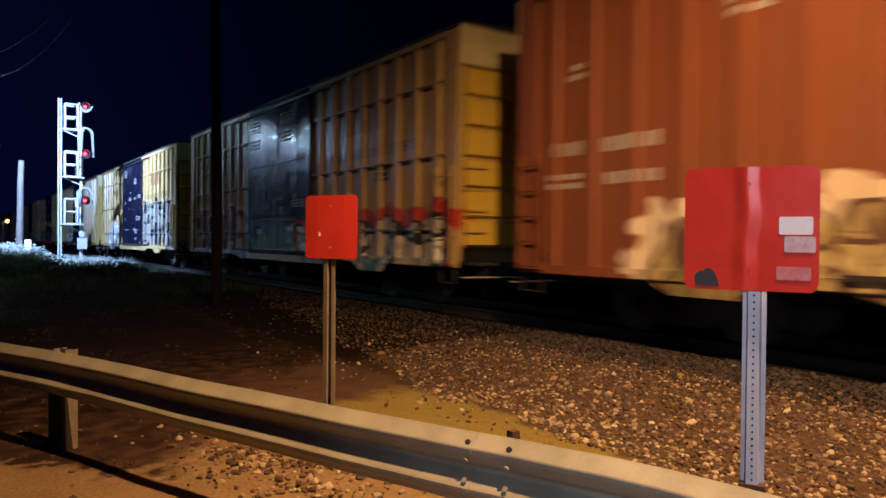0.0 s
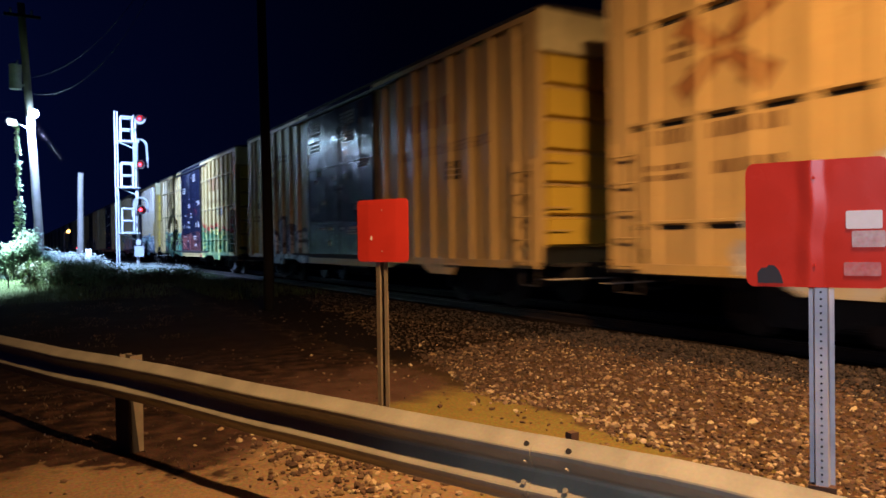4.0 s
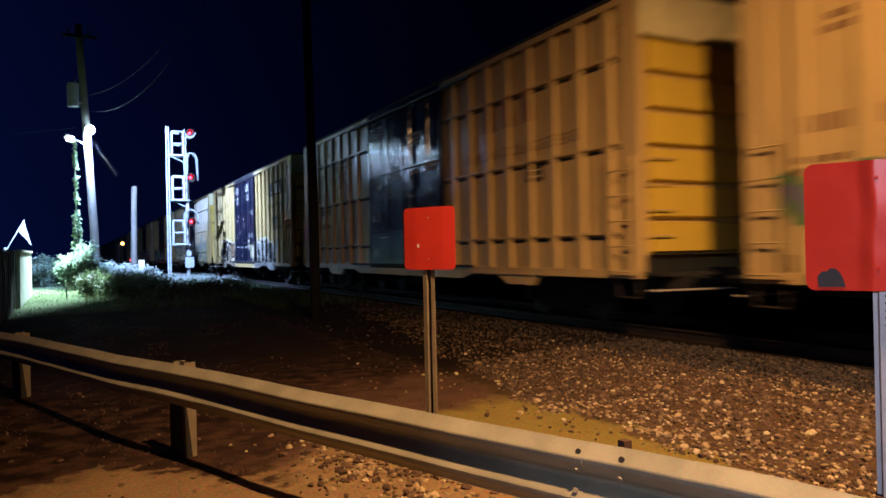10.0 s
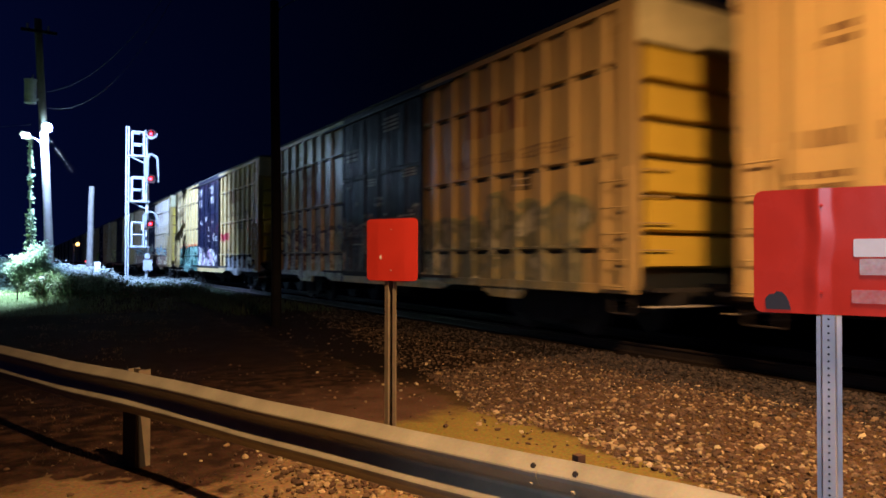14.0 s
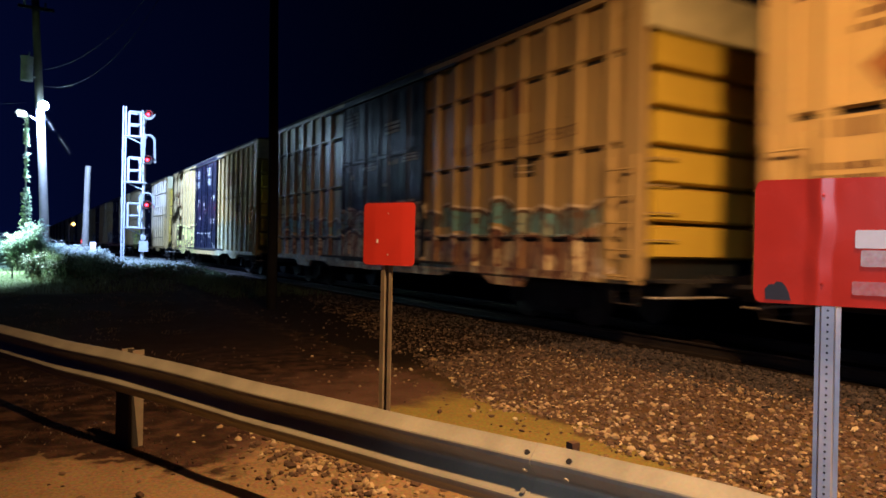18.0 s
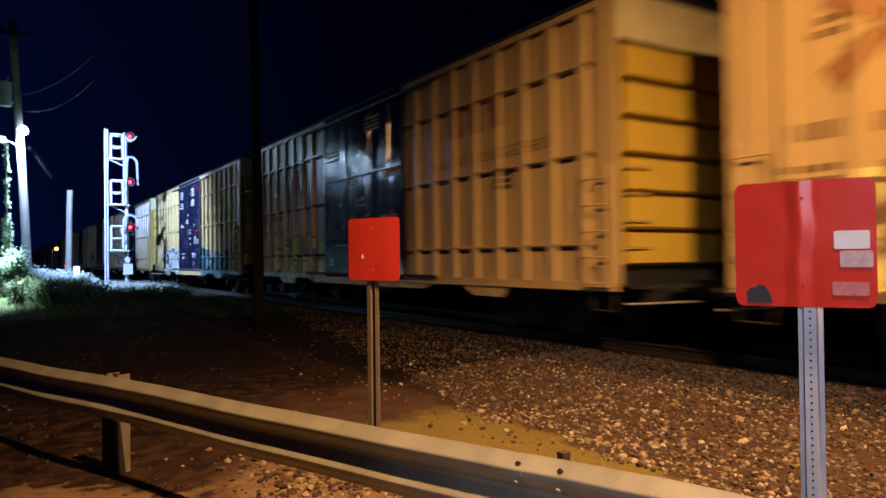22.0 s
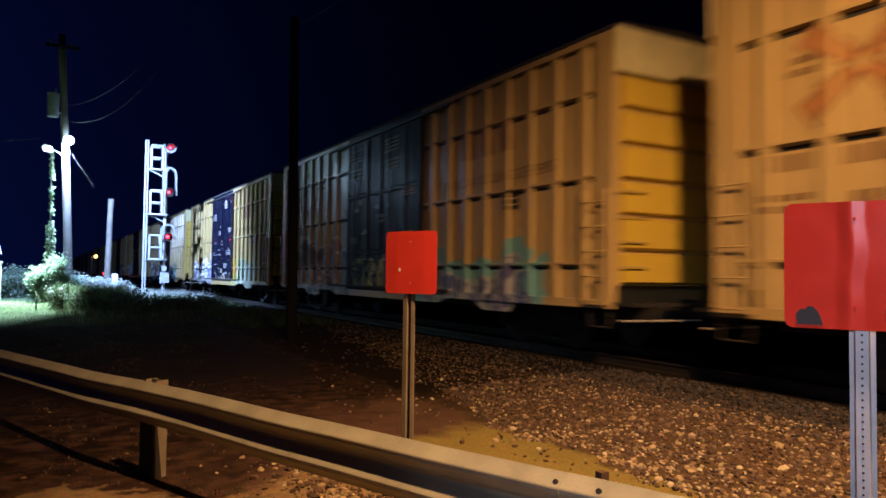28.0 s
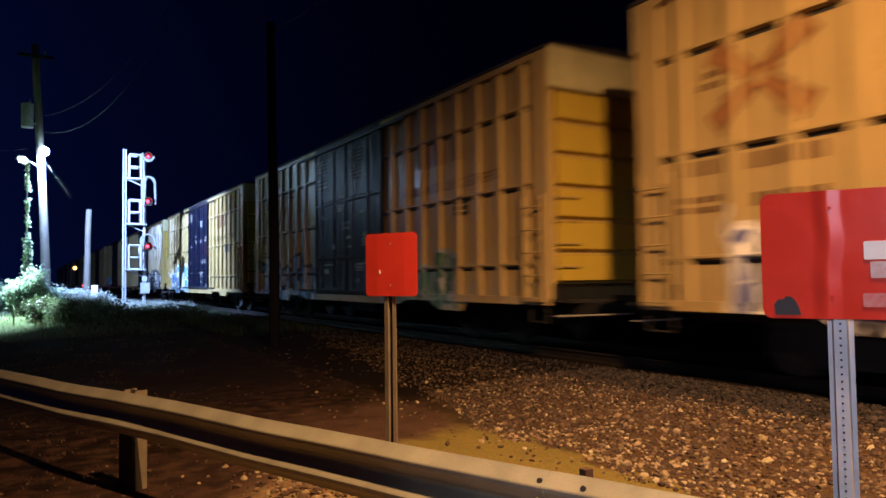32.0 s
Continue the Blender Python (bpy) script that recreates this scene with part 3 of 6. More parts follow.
def build_guard_rail():
    rail = thing("guard_rail", (0, 0, 0), "galvanised W-beam guard rail on steel posts along the verge", "guard rail")
    prof = [(0.004, 0.0), (0.010, -0.006), (0.034, -0.026), (0.060, -0.046), (0.068, -0.053), (0.070, -0.060), (0.067, -0.078), (0.030, -0.124), (0.004, -0.146), (0.0, -0.156),
            (0.004, -0.166), (0.030, -0.188), (0.064, -0.222), (0.070, -0.230), (0.069, -0.240), (0.060, -0.258), (0.030, -0.280), (0.010, -0.300), (0.004, -0.312)]
    def beam(points, lift):
        bm = B()
        rows = []
        for i, p in enumerate(points):
            d = (points[min(i + 1, len(points) - 1)] - points[max(i - 1, 0)]).normalized()
            nrm = Vector((d.y, -d.x, 0))
            if nrm.x > 0:
                nrm = -nrm
            sag = 0.006 * noise.noise((p.y * 1.7, 1, 1))
            front = [bm.verts.new(p + nrm * (u + lift - 0.12 * w) + Vector((0, 0, TOP + w + sag))) for u, w in prof]
            back = [bm.verts.new(p + nrm * (u + lift - 0.0035 - 0.12 * w) + Vector((0, 0, TOP + w + sag))) for u, w in prof]
            rows.append(front + back[::-1])
        for a, b in zip(rows, rows[1:]):
            for k in range(len(a)):
                j = (k + 1) % len(a)
                bm.faces.new((a[k], a[j], b[j], b[k]))
        bm.faces.new(rows[0])
        bm.faces.new(rows[-1][::-1])
        return bm

    upper = [p for p in GLINE if p.y > 2.33]
    lower = [p for p in GLINE if p.y < 2.62]
    part("beam", beam(upper, 0.004), M_steel, rail, "far length of galvanised W-beam, lapped over the next")
    part("beam", beam(lower, 0.0), M_steel, rail, "near length of galvanised W-beam")
    bolt = bar(B(), (0, 0, 0), (0, 0, 0.010), 0.013, 10)
    bolt_me = mesh_of("splice_bolt", bolt, M_hole)
    pale_bolt = mesh_of("splice_bolt", bar(B(), (0, 0, 0), (0, 0, 0.008), 0.012, 10), M_steel)
    for dy in (-0.108, 0.108):
        for u, w, tilt in ((0.046, -0.038, 62), (0.058, -0.111, 120), (0.058, -0.199, 60), (0.056, -0.260, 120)):
            p, d = line_at(2.415 - dy * 0.9)
            nrm = Vector((d.y, -d.x, 0))
            if nrm.x > 0:
                nrm = -nrm
            ob = new("splice_bolt", bolt_me if w > -0.06 else pale_bolt)
            ob.parent = rail
            ob.location = p + nrm * (u + 0.002 - 0.12 * w) + Vector((0, 0, TOP + w))
            up = (nrm * math.sin(radians(tilt)) + Vector((0, 0, math.cos(radians(tilt))))).normalized()
            ob.rotation_euler = up.to_track_quat("Z", "Y").to_euler()
    # I-section posts behind the beam, one every 3.8 m
    for y in (13.1, 9.55, 6.0, 2.44, -1.3):
        p, d = line_at(y)
        nrm = Vector((d.y, -d.x, 0))
        if nrm.x > 0:
            nrm = -nrm
        yaw = math.degrees(math.atan2(nrm.y, nrm.x))
        bm = B()
        w, dep, t = 0.10, 0.15, 0.007
        zt = TOP + (0.010 if y > 3 else -0.06)
        box(bm, -0.02 - w, -0.02, -dep / 2 - t / 2, -dep / 2 + t / 2, -0.3, zt)
        box(bm, -0.02 - w, -0.02, dep / 2 - t / 2, dep / 2 + t / 2, -0.3, zt)
        if y > 3:
            # added dark wedge that gives the post its unlit front and tapering lit edge
            dark_wedge = prism(B(), [(-0.028, TOP - 0.30), (0.010, TOP - 0.30), (0.010, -0.1), (-0.088, -0.1)], "y", -dep / 2 - 0.02, dep / 2 + 0.012)
            plate = part("post_shade", dark_wedge, M_under, rail, "dark tapered wedge added for the shaded front of the post")
            plate.location, plate.rotation_euler = p, (0, 0, radians(yaw))
        box(bm, -0.02 - w / 2 - t / 2, -0.02 - w / 2 + t / 2, -dep / 2 + t / 2, dep / 2 - t / 2, -0.3, zt)
        ob = part("post", bm, M_rustpost, rail, "weathered steel I-section post")
        ob.location, ob.rotation_euler = p, (0, 0, radians(yaw))
    # a short rusty stub stands up behind the splice
    p, d = line_at(2.40)
    stub = part("stub", box(B(), -0.022, 0.022, -0.020, 0.020, 0.3, TOP + 0.012), M_rust, rail, "rusty steel stub behind the splice")
    stub.location = p + d * 0.03 + Vector((0.07, 0.02, 0))


build_guard_rail()


# ---- red marker signs ----
def rounded(w, h, r, k=5):
    out = []
    for cx, cy, a0 in ((w / 2 - r, h / 2 - r, 0), (-w / 2 + r, h / 2 - r, 90), (-w / 2 + r, -h / 2 + r, 180), (w / 2 - r, -h / 2 + r, 270)):
        for j in range(k + 1):
            a = radians(a0 + 90 * j / k)
            out.append((cx + r * math.cos(a), cy + r * math.sin(a)))
    return out


def clip_x(poly, lo, hi):
    for edge, keep in ((lo, 1), (hi, -1)):
        res = []
        for a, b in zip(poly, poly[1:] + poly[:1]):
            ia, ib = (a[0] - edge) * keep >= 0, (b[0] - edge) * keep >= 0
            if ia:
                res.append(a)
            if ia != ib:
                t = (edge - a[0]) / (b[0] - a[0])
                res.append((edge, a[1] + t * (b[1] - a[1])))
        poly = res
        if not poly:
            return []
    return poly


def u_post(bm, height, foot):
    """Flanged channel post: web in front, two legs, two outer flanges."""
    return prism(bm, [(-0.020, 0.020), (0.020, 0.020), (0.026, 0.052), (0.041, 0.052), (0.041, 0.057), (0.022, 0.057), (0.016, 0.025), (-0.016, 0.025), (-0.022, 0.057), (-0.041, 0.057), (-0.041, 0.052), (-0.026, 0.052)], "z", foot, height)


def sign(place, yaw, bottom, name, label):
    """Red square plate on a channel post. Local x runs along the face to the right, -y faces the viewer."""
    s = thing(name, place, label, "sign", "red marker signs", turn=yaw)
    S = 0.457
    face = rounded(S, S, 0.032)
    cz = bottom + S / 2
    stripes = [(-S / 2, -0.12, 0.010, 0.004), (-0.12, 0.12, 0.004, 0.004), (0.12, S / 2, 0.004, 0.010)]
    for a, b, da, db in stripes:
        poly = clip_x(face, a, b)
        if len(poly) < 3:
            continue
        bm = B()
        front = [bm.verts.new((x, da + (db - da) * (x - a) / (b - a), cz + z)) for x, z in poly]
        back = [bm.verts.new((x, da + (db - da) * (x - a) / (b - a) + 0.003, cz + z)) for x, z in poly]
        bm.faces.new(front)
        bm.faces.new(back[::-1])
        for k in range(len(poly)):
            j = (k + 1) % len(poly)
            bm.faces.new((front[k], back[k], back[j], front[j]))
        part("panel", bm, M_red, s)
    return s, cz, S


NEAR = (2.405, 1.470)
S_ = 0.457
ncz = 1.425 + S_ / 2


def sheet_y(x, z):
    """Depth of the creased plate: a soft ridge runs down its middle and the outer edges bend back."""
    ridge = -0.012 + 0.005 * math.sin(z * 11 + 0.6) + 0.003 * math.sin(z * 29)
    left, right = ridge - 0.052, ridge + 0.044
    y = 0.004 + 0.010 * max(0.0, abs(x) - 0.12) ** 1.5
    if left < x < ridge:
        t = (x - left) / (ridge - left)
        y -= 0.0062 * t * t * (3 - 2 * t)
    elif ridge <= x < right:
        y -= 0.0062 * (1 - (x - ridge) / (right - ridge))
    return y + 0.0006 * noise.noise((x * 14, z * 9, 2))


def creased_plate():
    bm = B()
    r, n, m = 0.032, 64, 24
    cols = []
    for i in range(n + 1):
        x = -S_ / 2 + S_ * i / n
        e = max(0.0, abs(x) - (S_ / 2 - r))
        half = S_ / 2 - r + math.sqrt(max(r * r - e * e, 0.0))
        cols.append([(x, half * (2 * j / m - 1)) for j in range(m + 1)])
    grids = [[[bm.verts.new((x, sheet_y(x, z) + back, ncz + z)) for x, z in col] for col in cols] for back in (0.0, 0.003)]
    for g, flip in zip(grids, (False, True)):
        for p, q in zip(g, g[1:]):
            for j in range(m):
                f = (p[j], q[j], q[j + 1], p[j + 1])
                bm.faces.new(f[::-1] if flip else f)
    f, k = grids
    rim_f = [c[0] for c in f] + f[-1][1:] + [c[-1] for c in f[::-1]][1:] + f[0][::-1][1:-1]
    rim_k = [c[0] for c in k] + k[-1][1:] + [c[-1] for c in k[::-1]][1:] + k[0][::-1][1:-1]
    for j in range(len(rim_f)):
        i = (j + 1) % len(rim_f)
        e = bm.faces.new((rim_f[i], rim_f[j], rim_k[j], rim_k[i]))
        e.smooth = False
        for edge in e.edges:
            edge.smooth = False
    return bm


near_sign = thing("red_marker_sign", (NEAR[0], NEAR[1], 0), "folded red square marker sign with peeling white stickers", "sign", "red marker signs", turn=-62.6)
plate = part("panel", creased_plate(), M_gloss_red, near_sign, "glossy red plate creased down the middle", smooth=True)
for p in plate.data.polygons:
    p.use_smooth = abs(p.normal.y) > 0.5
near_post = part("post", u_post(B(), 1.86, -0.5), M_post, near_sign, "perforated galvanised channel post")
near_post.location.x = 0.018
hole_me = mesh_of("perforation", bar(B(), (0, 0.0192, 0), (0, 0.0230, 0), 0.0042, 8), M_hole)
for i in range(32):
    hole = new("perforation", hole_me)
    hole.parent, hole.location = near_post, (0, 0, 0.62 + 0.0254 * i)
part("bracket", box(B(), -0.027, 0.063, 0.012, 0.075, 0.655, 0.705), M_rust, near_sign, "rusty bracket at the foot of the post")


def sticker(name, fx0, fx1, fy0, fy1, m, label):
    x0, x1 = -S_ / 2 + fx0 * S_, -S_ / 2 + fx1 * S_
    z1, z0 = ncz + S_ / 2 - fy0 * S_, ncz + S_ / 2 - fy1 * S_
    bm = B()
    rr = rounded(x1 - x0, z1 - z0, 0.006, 3)
    cx, cz = (x0 + x1) / 2, (z0 + z1) / 2
    front = [bm.verts.new((cx + a, sheet_y(cx + a, cz + b - ncz) - 0.0011, cz + b)) for a, b in rr]
    back = [bm.verts.new((cx + a, sheet_y(cx + a, cz + b - ncz) - 0.0003, cz + b)) for a, b in rr]
    bm.faces.new(front)
    bm.faces.new(back[::-1])
    for k in range(len(rr)):
        j = (k + 1) % len(rr)
        bm.faces.new((front[k], back[k], back[j], front[j]))
    part(name, bm, m, near_sign, label)


sticker("sticker", 0.715, 0.955, 0.405, 0.545, M_white, "white sticker")
sticker("sticker", 0.755, 0.975, 0.56, 0.685, M_worn_white, "scuffed white sticker")
sticker("sticker", 0.70, 0.945, 0.80, 0.905, M_pink, "peeled pink sticker")
bm = B()
pts = [(-0.186, -0.216), (-0.190, -0.178), (-0.176, -0.160), (-0.158, -0.158), (-0.150, -0.148), (-0.132, -0.150), (-0.118, -0.166), (-0.108, -0.188), (-0.102, -0.216)]
fr = [bm.verts.new((x, sheet_y(x, z) - 0.0011, ncz + z)) for x, z in pts]
bk = [bm.verts.new((x, sheet_y(x, z) - 0.0003, ncz + z)) for x, z in pts]
bm.faces.new(fr)
bm.faces.new(bk[::-1])
for k in range(len(pts)):
    j = (k + 1) % len(pts)
    bm.faces.new((fr[k], bk[k], bk[j], fr[j]))
part("paint_patch", bm, M_blot, near_sign, "dark bare patch where paint has gone")
for z in (0.165, -0.15):
    part("bolt", bar(B(), (-0.002, sheet_y(-0.002, z) + 0.002, ncz + z), (-0.002, sheet_y(-0.002, z) - 0.0012, ncz + z), 0.006, 10), M_gloss_red, near_sign)

far_sign, fcz, _ = sign((2.225, 4.605, 0), -62.4, 1.462, "red_marker_sign", "flat red square marker sign on a channel post")
# the channel of this post opens towards the road: two pale legs with the dark hollow between them
far_post = prism(B(), [(-0.066, 0.016), (-0.030, 0.012), (-0.026, 0.062), (0.000, 0.062), (0.004, 0.018), (0.030, 0.022), (0.030, 0.027), (0.009, 0.023), (0.005, 0.068), (-0.031, 0.068), (-0.035, 0.017), (-0.066, 0.021)], "z", -0.5, 1.86)
part("post", far_post, M_rustpost, far_sign, "weathered channel post in warm light")
part("chip", prism(B(), [(-0.105, fcz - 0.062), (-0.088, fcz - 0.070), (-0.086, fcz - 0.046), (-0.098, fcz - 0.036)], "y", 0.0015, 0.0035), M_white, far_sign, "small white chip in the paint")
for z in (0.15, -0.15):
    part("bolt", bar(B(), (0.0, 0.0035, fcz + z), (0.0, 0.0018, fcz + z), 0.006, 8), M_worn_white, far_sign)


# ---- railway signal ----
def visor_bm(z, cx, half, top, foot):
    """A bent sheet round a signal head: a broad tapered leg, a round bend, and a thin leg. top below zero turns it upside down."""
    bm, n = B(), 14
    outer, inner = [], []
    if top > 0:
        outer.append((cx - half + 0.03, z + foot))
        inner.append((cx - half + 0.17, z + foot))
        for j in range(n + 1):
            a = math.pi * (1 - j / n)
            outer.append((cx + half * math.cos(a), z + top - half + half * math.sin(a)))
            wide = 0.22 - 0.14 * j / n
            inner.append((cx + (half - wide) * math.cos(a), z + top - half + (half - 0.08) * math.sin(a)))
        outer.append((cx + half + 0.04, z + foot + 0.05))
        inner.append((cx + half - 0.03, z + foot + 0.05))
    else:
        for j in range(n + 1):
            a = math.pi * (1 + j / n)
            outer.append((cx + half * math.cos(a), z + top + 0.2 + abs(foot + 0.0) * 1.3 * math.sin(a)))
            inner.append((cx + (half - 0.07) * math.cos(a), z + top + 0.2 + (abs(foot) * 1.3 - 0.12) * math.sin(a)))
    rows = [[bm.verts.new((p[0], y, p[1])) for p, y in ((o, -0.06), (i, -0.06), (i, -0.30), (o, -0.30))] for o, i in zip(outer, inner)]
    for p, q in zip(rows, rows[1:]):
        for i in range(4):
            bm.faces.new((p[i], p[(i + 1) % 4], q[(i + 1) % 4], q[i]))
    bm.faces.new(rows[0])
    bm.faces.new(rows[-1][::-1])
    return bm


def build_signal():
    sx, sy = 5.42, 40.35
    g = 0.27
    s = thing("railway_signal", (sx, sy, g), "silver three-head railway signal mast with ladder and cages, all lamps red", "railway signal")
    part("mast", bar(B(), (0, 0, 0), (0, 0, 7.9), 0.085, 12), M_signalpaint, s)
    part("foundation", box(B(), -1.15, 0.25, -0.35, 0.35, -0.3, 0.16), M_signalpaint, s)
    for dx in (-1.04, -0.92):
        part("ladder_rail", box(B(), dx - 0.034, dx + 0.034, -0.022, 0.022, 0.16, 8.36), M_signalpaint, s)
    rung = mesh_of("rung", bar(B(), (-1.04, 0, 0), (-0.92, 0, 0), 0.014, 6), M_signalpaint)
    for i in range(26):
        ob = new("rung", rung)
        ob.parent, ob.location = s, (0, 0, 0.45 + 0.3 * i)
    for k, z in enumerate((8.02, 5.61, 3.21)):
        cage = new("cage")
        cage.parent = s
        cage["label"] = "white railed work cage"
        x0, x1, z0, z1 = -0.78, -0.20, z - 1.22, z + 0.05
        for y in (-0.32, 0.32):
            for a, b in (((x0, y, z0), (x0, y, z1)), ((x1, y, z0), (x1, y, z1)), ((x0, y, z1), (x1, y, z1)), ((x0, y, z0 + 0.62), (x1, y, z0 + 0.62)), ((x0, y, z0), (x1, y, z0))):
                part("cage_bar", bar(B(), a, b, 0.046, 8), M_signalpaint, cage)
        for x in (x0, x1):
            for zz in (z0 + 0.62, z1):
                part("cage_bar", bar(B(), (x, -0.32, zz), (x, 0.32, zz), 0.026, 6), M_signalpaint, cage)
        part("platform", box(B(), -0.98, 0.10, -0.36, 0.36, z0 - 0.05, z0), M_signalpaint, s)
        part("brace", bar(B(), (-0.80, 0, z0 - 0.05), (0.0, 0, z0 - 0.40), 0.035, 6), M_signalpaint, s)
        head = B()
        bar(head, (0.16, -0.16, z), (0.16, -0.22, z), 0.24, 20)
        box(head, 0.02, 0.34, -0.16, 0.16, z - 0.20, z + 0.20)
        h = part("head", head, M_black, s, "black round signal head")
        part("lens", bar(B(), (0.13, -0.21, z), (0.13, -0.31, z), 0.07, 16), M_lens_red, h, "lit red lens")
        hood, n = B(), 10
        rings = [[hood.verts.new((0.16 + r * math.cos(math.pi * j / n), y, z + r * math.sin(math.pi * j / n))) for r, y in ((0.17, -0.22), (0.17, -0.5), (0.185, -0.5), (0.185, -0.22))] for j in range(n + 1)]
        for p, q in zip(rings, rings[1:]):
            for i in range(4):
                hood.faces.new((p[i], p[(i + 1) % 4], q[(i + 1) % 4], q[i]))
        hood.faces.new(rings[0])
        hood.faces.new(rings[-1][::-1])
        part("hood", hood, M_black, h)
        if k == 0:
            part("visor", visor_bm(z, 0.16, 0.34, -0.02, -0.36), M_can, h, "grey cup-shaped visor")
        elif k == 1:
            part("visor", visor_bm(z, 0.16, 0.36, 1.36, -0.2), M_can, h, "tall grey arched visor")
        else:
            part("visor", visor_bm(z, 0.13, 0.38, 0.68, -0.2), M_can, h, "rounded grey arched visor")
    part("case", box(B(), -0.20, 0.24, -0.30, -0.09, 0.72, 1.28), M_signalpaint, s, "silver equipment case")
    part("junction_box", box(B(), -0.12, 0.12, -0.22, -0.09, 1.36, 1.6), M_signalpaint, s)


build_signal()


# ---- poles ----
def pole_mesh(base_r, top_r, a, b, sides=14):
    bm = B()
    a, b = Vector(a), Vector(b)
    n = 9
    rings = []
    for i in range(n + 1):
        t = i / n
        c = a.lerp(b, t) + Vector((0.02 * math.sin(t * 5), 0, 0))
        r = base_r + (top_r - base_r) * t
        rings.append([bm.verts.new(c + Vector((r * math.cos(k * math.tau / sides), r * math.sin(k * math.tau / sides), 0))) for k in range(sides)])
    for p, q in zip(rings, rings[1:]):
        for k in range(sides):
            j = (k + 1) % sides
            bm.faces.new((p[k], p[j], q[j], q[k]))
    bm.faces.new(rings[-1])
    bm.faces.new(rings[0][::-1])
    return bm


def leaves(bm, spots, size, rng):
    for p in spots:
        a, t = rng.uniform(0, 6.28), rng.uniform(-1.0, 1.0)
        d = Vector((math.cos(a), math.sin(a), t * 0.7)).normalized()
        s = d.cross(Vector((rng.uniform(-1, 1), rng.uniform(-1, 1), 1))).normalized()
        r = size * rng.uniform(0.6, 1.35)
        p = Vector(p)
        q = d.cross(s) * r * 0.12
        vs = [bm.verts.new(v) for v in (p, p + d * r * 0.5 + s * r * 0.34 + q, p + d * r, p + d * r * 0.5 - s * r * 0.34 + q)]
        bm.faces.new((vs[0], vs[1], vs[2]))
        bm.faces.new((vs[0], vs[2], vs[3]))
    return bm


def build_light_pole():
    px, py = 0.84, 36.0
    p = thing("utility_pole", (px, py, 0.2), "leaning wooden utility pole with two lit floodlights and a transformer", "utility pole")
    part("pole", pole_mesh(0.19, 0.15, (0.0, 0, -0.2), (-0.58, 0, 12.1)), M_wood, p, smooth=True)
    head = B()
    box(head, -0.42, -0.02, -0.34, -0.10, 7.12, 7.36)
    bar(head, (-0.28, -0.22, 7.36), (-0.28, -0.10, 7.42), 0.05, 8)
    h = part("flood_head", head, M_can, p, "lit floodlight head fixed to the pole")
    part("lens", bar(B(), (-0.20, -0.345, 7.24), (-0.20, -0.375, 7.24), 0.19, 22), M_flood, h, "glaring white lens")
    part("arm", tube(B(), [(-0.34, 0, 6.55), (-0.62, -0.08, 6.72), (-0.80, -0.1, 6.80)], 0.035, 8), M_can, p)
    head2 = B()
    vs = prism(head2, [(-1.28, 6.86), (-1.18, 7.02), (-0.94, 6.98), (-0.74, 6.78), (-0.80, 6.66), (-1.02, 6.66)], "y", -0.24, 0.04)
    h2 = part("flood_head", head2, M_whiteboard, p, "white floodlight head on an arm")
    part("lens", box(B(), -1.18, -0.86, -0.262, -0.242, 6.70, 6.92), M_flood_side, h2, "lit lens")
    part("transformer", bar(B(), (-0.86, -0.05, 8.30), (-0.86, -0.05, 9.30), 0.24, 16), M_can, p, "grey transformer can")
    part("crossarm", box(B(), -1.25, 0.15, -0.26, -0.14, 11.45, 11.57), M_darkwood, p, "short dark wooden crossarm")
    for x in (-1.0, -0.2):
        part("insulator", bar(B(), (x, -0.2, 11.57), (x, -0.2, 11.80), 0.06, 10, 0.04), M_can, p, "pale porcelain insulator")
    part("transformer_bracket", box(B(), -0.66, -0.40, -0.12, -0.02, 8.45, 8.53), M_can, p)
    part("transformer_lid", bar(B(), (-0.86, -0.05, 9.30), (-0.86, -0.05, 9.36), 0.265, 16), M_can, p)
    part("bushing", bar(B(), (-0.80, -0.08, 9.36), (-0.76, -0.10, 9.58), 0.035, 8), M_can, p)
    part("guy_wire", bar(B(), (-0.28, -0.1, 7.0), (0.85, -0.6, 5.2), 0.0018, 5), M_black, p)
    # steel riser pipe grown over with vine
    v = thing("vine_covered_pipe", (0.06, 35.6, 0.2), "thin steel pipe wrapped in bright green climbing vine", "vine")
    part("pipe", bar(B(), (0, 0, -0.2), (-0.08, 0, 6.5), 0.035, 8), M_can, v)
    rng = random.Random(4)
    spots = []
    for _ in range(1300):
        z = rng.random() ** 1.1 * 6.2
        if z > 2.4 and math.sin(z * 7.3 + 1.1 * math.sin(z * 3.1)) < -0.75:
            continue
        w = 0.09 + 0.24 * max(0, math.sin(z * 1.35 + 0.6)) * (1 - z / 6.6) + (0.10 if z < 3 else 0)
        w *= max(0.22, min(1.0, 1 - (z - 3.2) / 3.4))
        a = rng.uniform(0, 6.28)
        spots.append((-0.01 * z + w * math.cos(a) * rng.uniform(0.4, 1), w * math.sin(a), 0.4 + z))
    part("vine", leaves(B(), spots, 0.12, rng), M_leaf, v, "climbing vine leaves")


build_light_pole()


def wire(name, a, b, sag, r=0.009, label="overhead wire hung between poles"):
    a, b = Vector(a), Vector(b)
    pts = [a.lerp(b, i / 16) - Vector((0, 0, sag * 4 * (i / 16) * (1 - i / 16))) for i in range(17)]
    return tagged(new(name, mesh_of(name, tube(B(), pts, r, 5), M_wire)), label, "wire", "overhead wires")


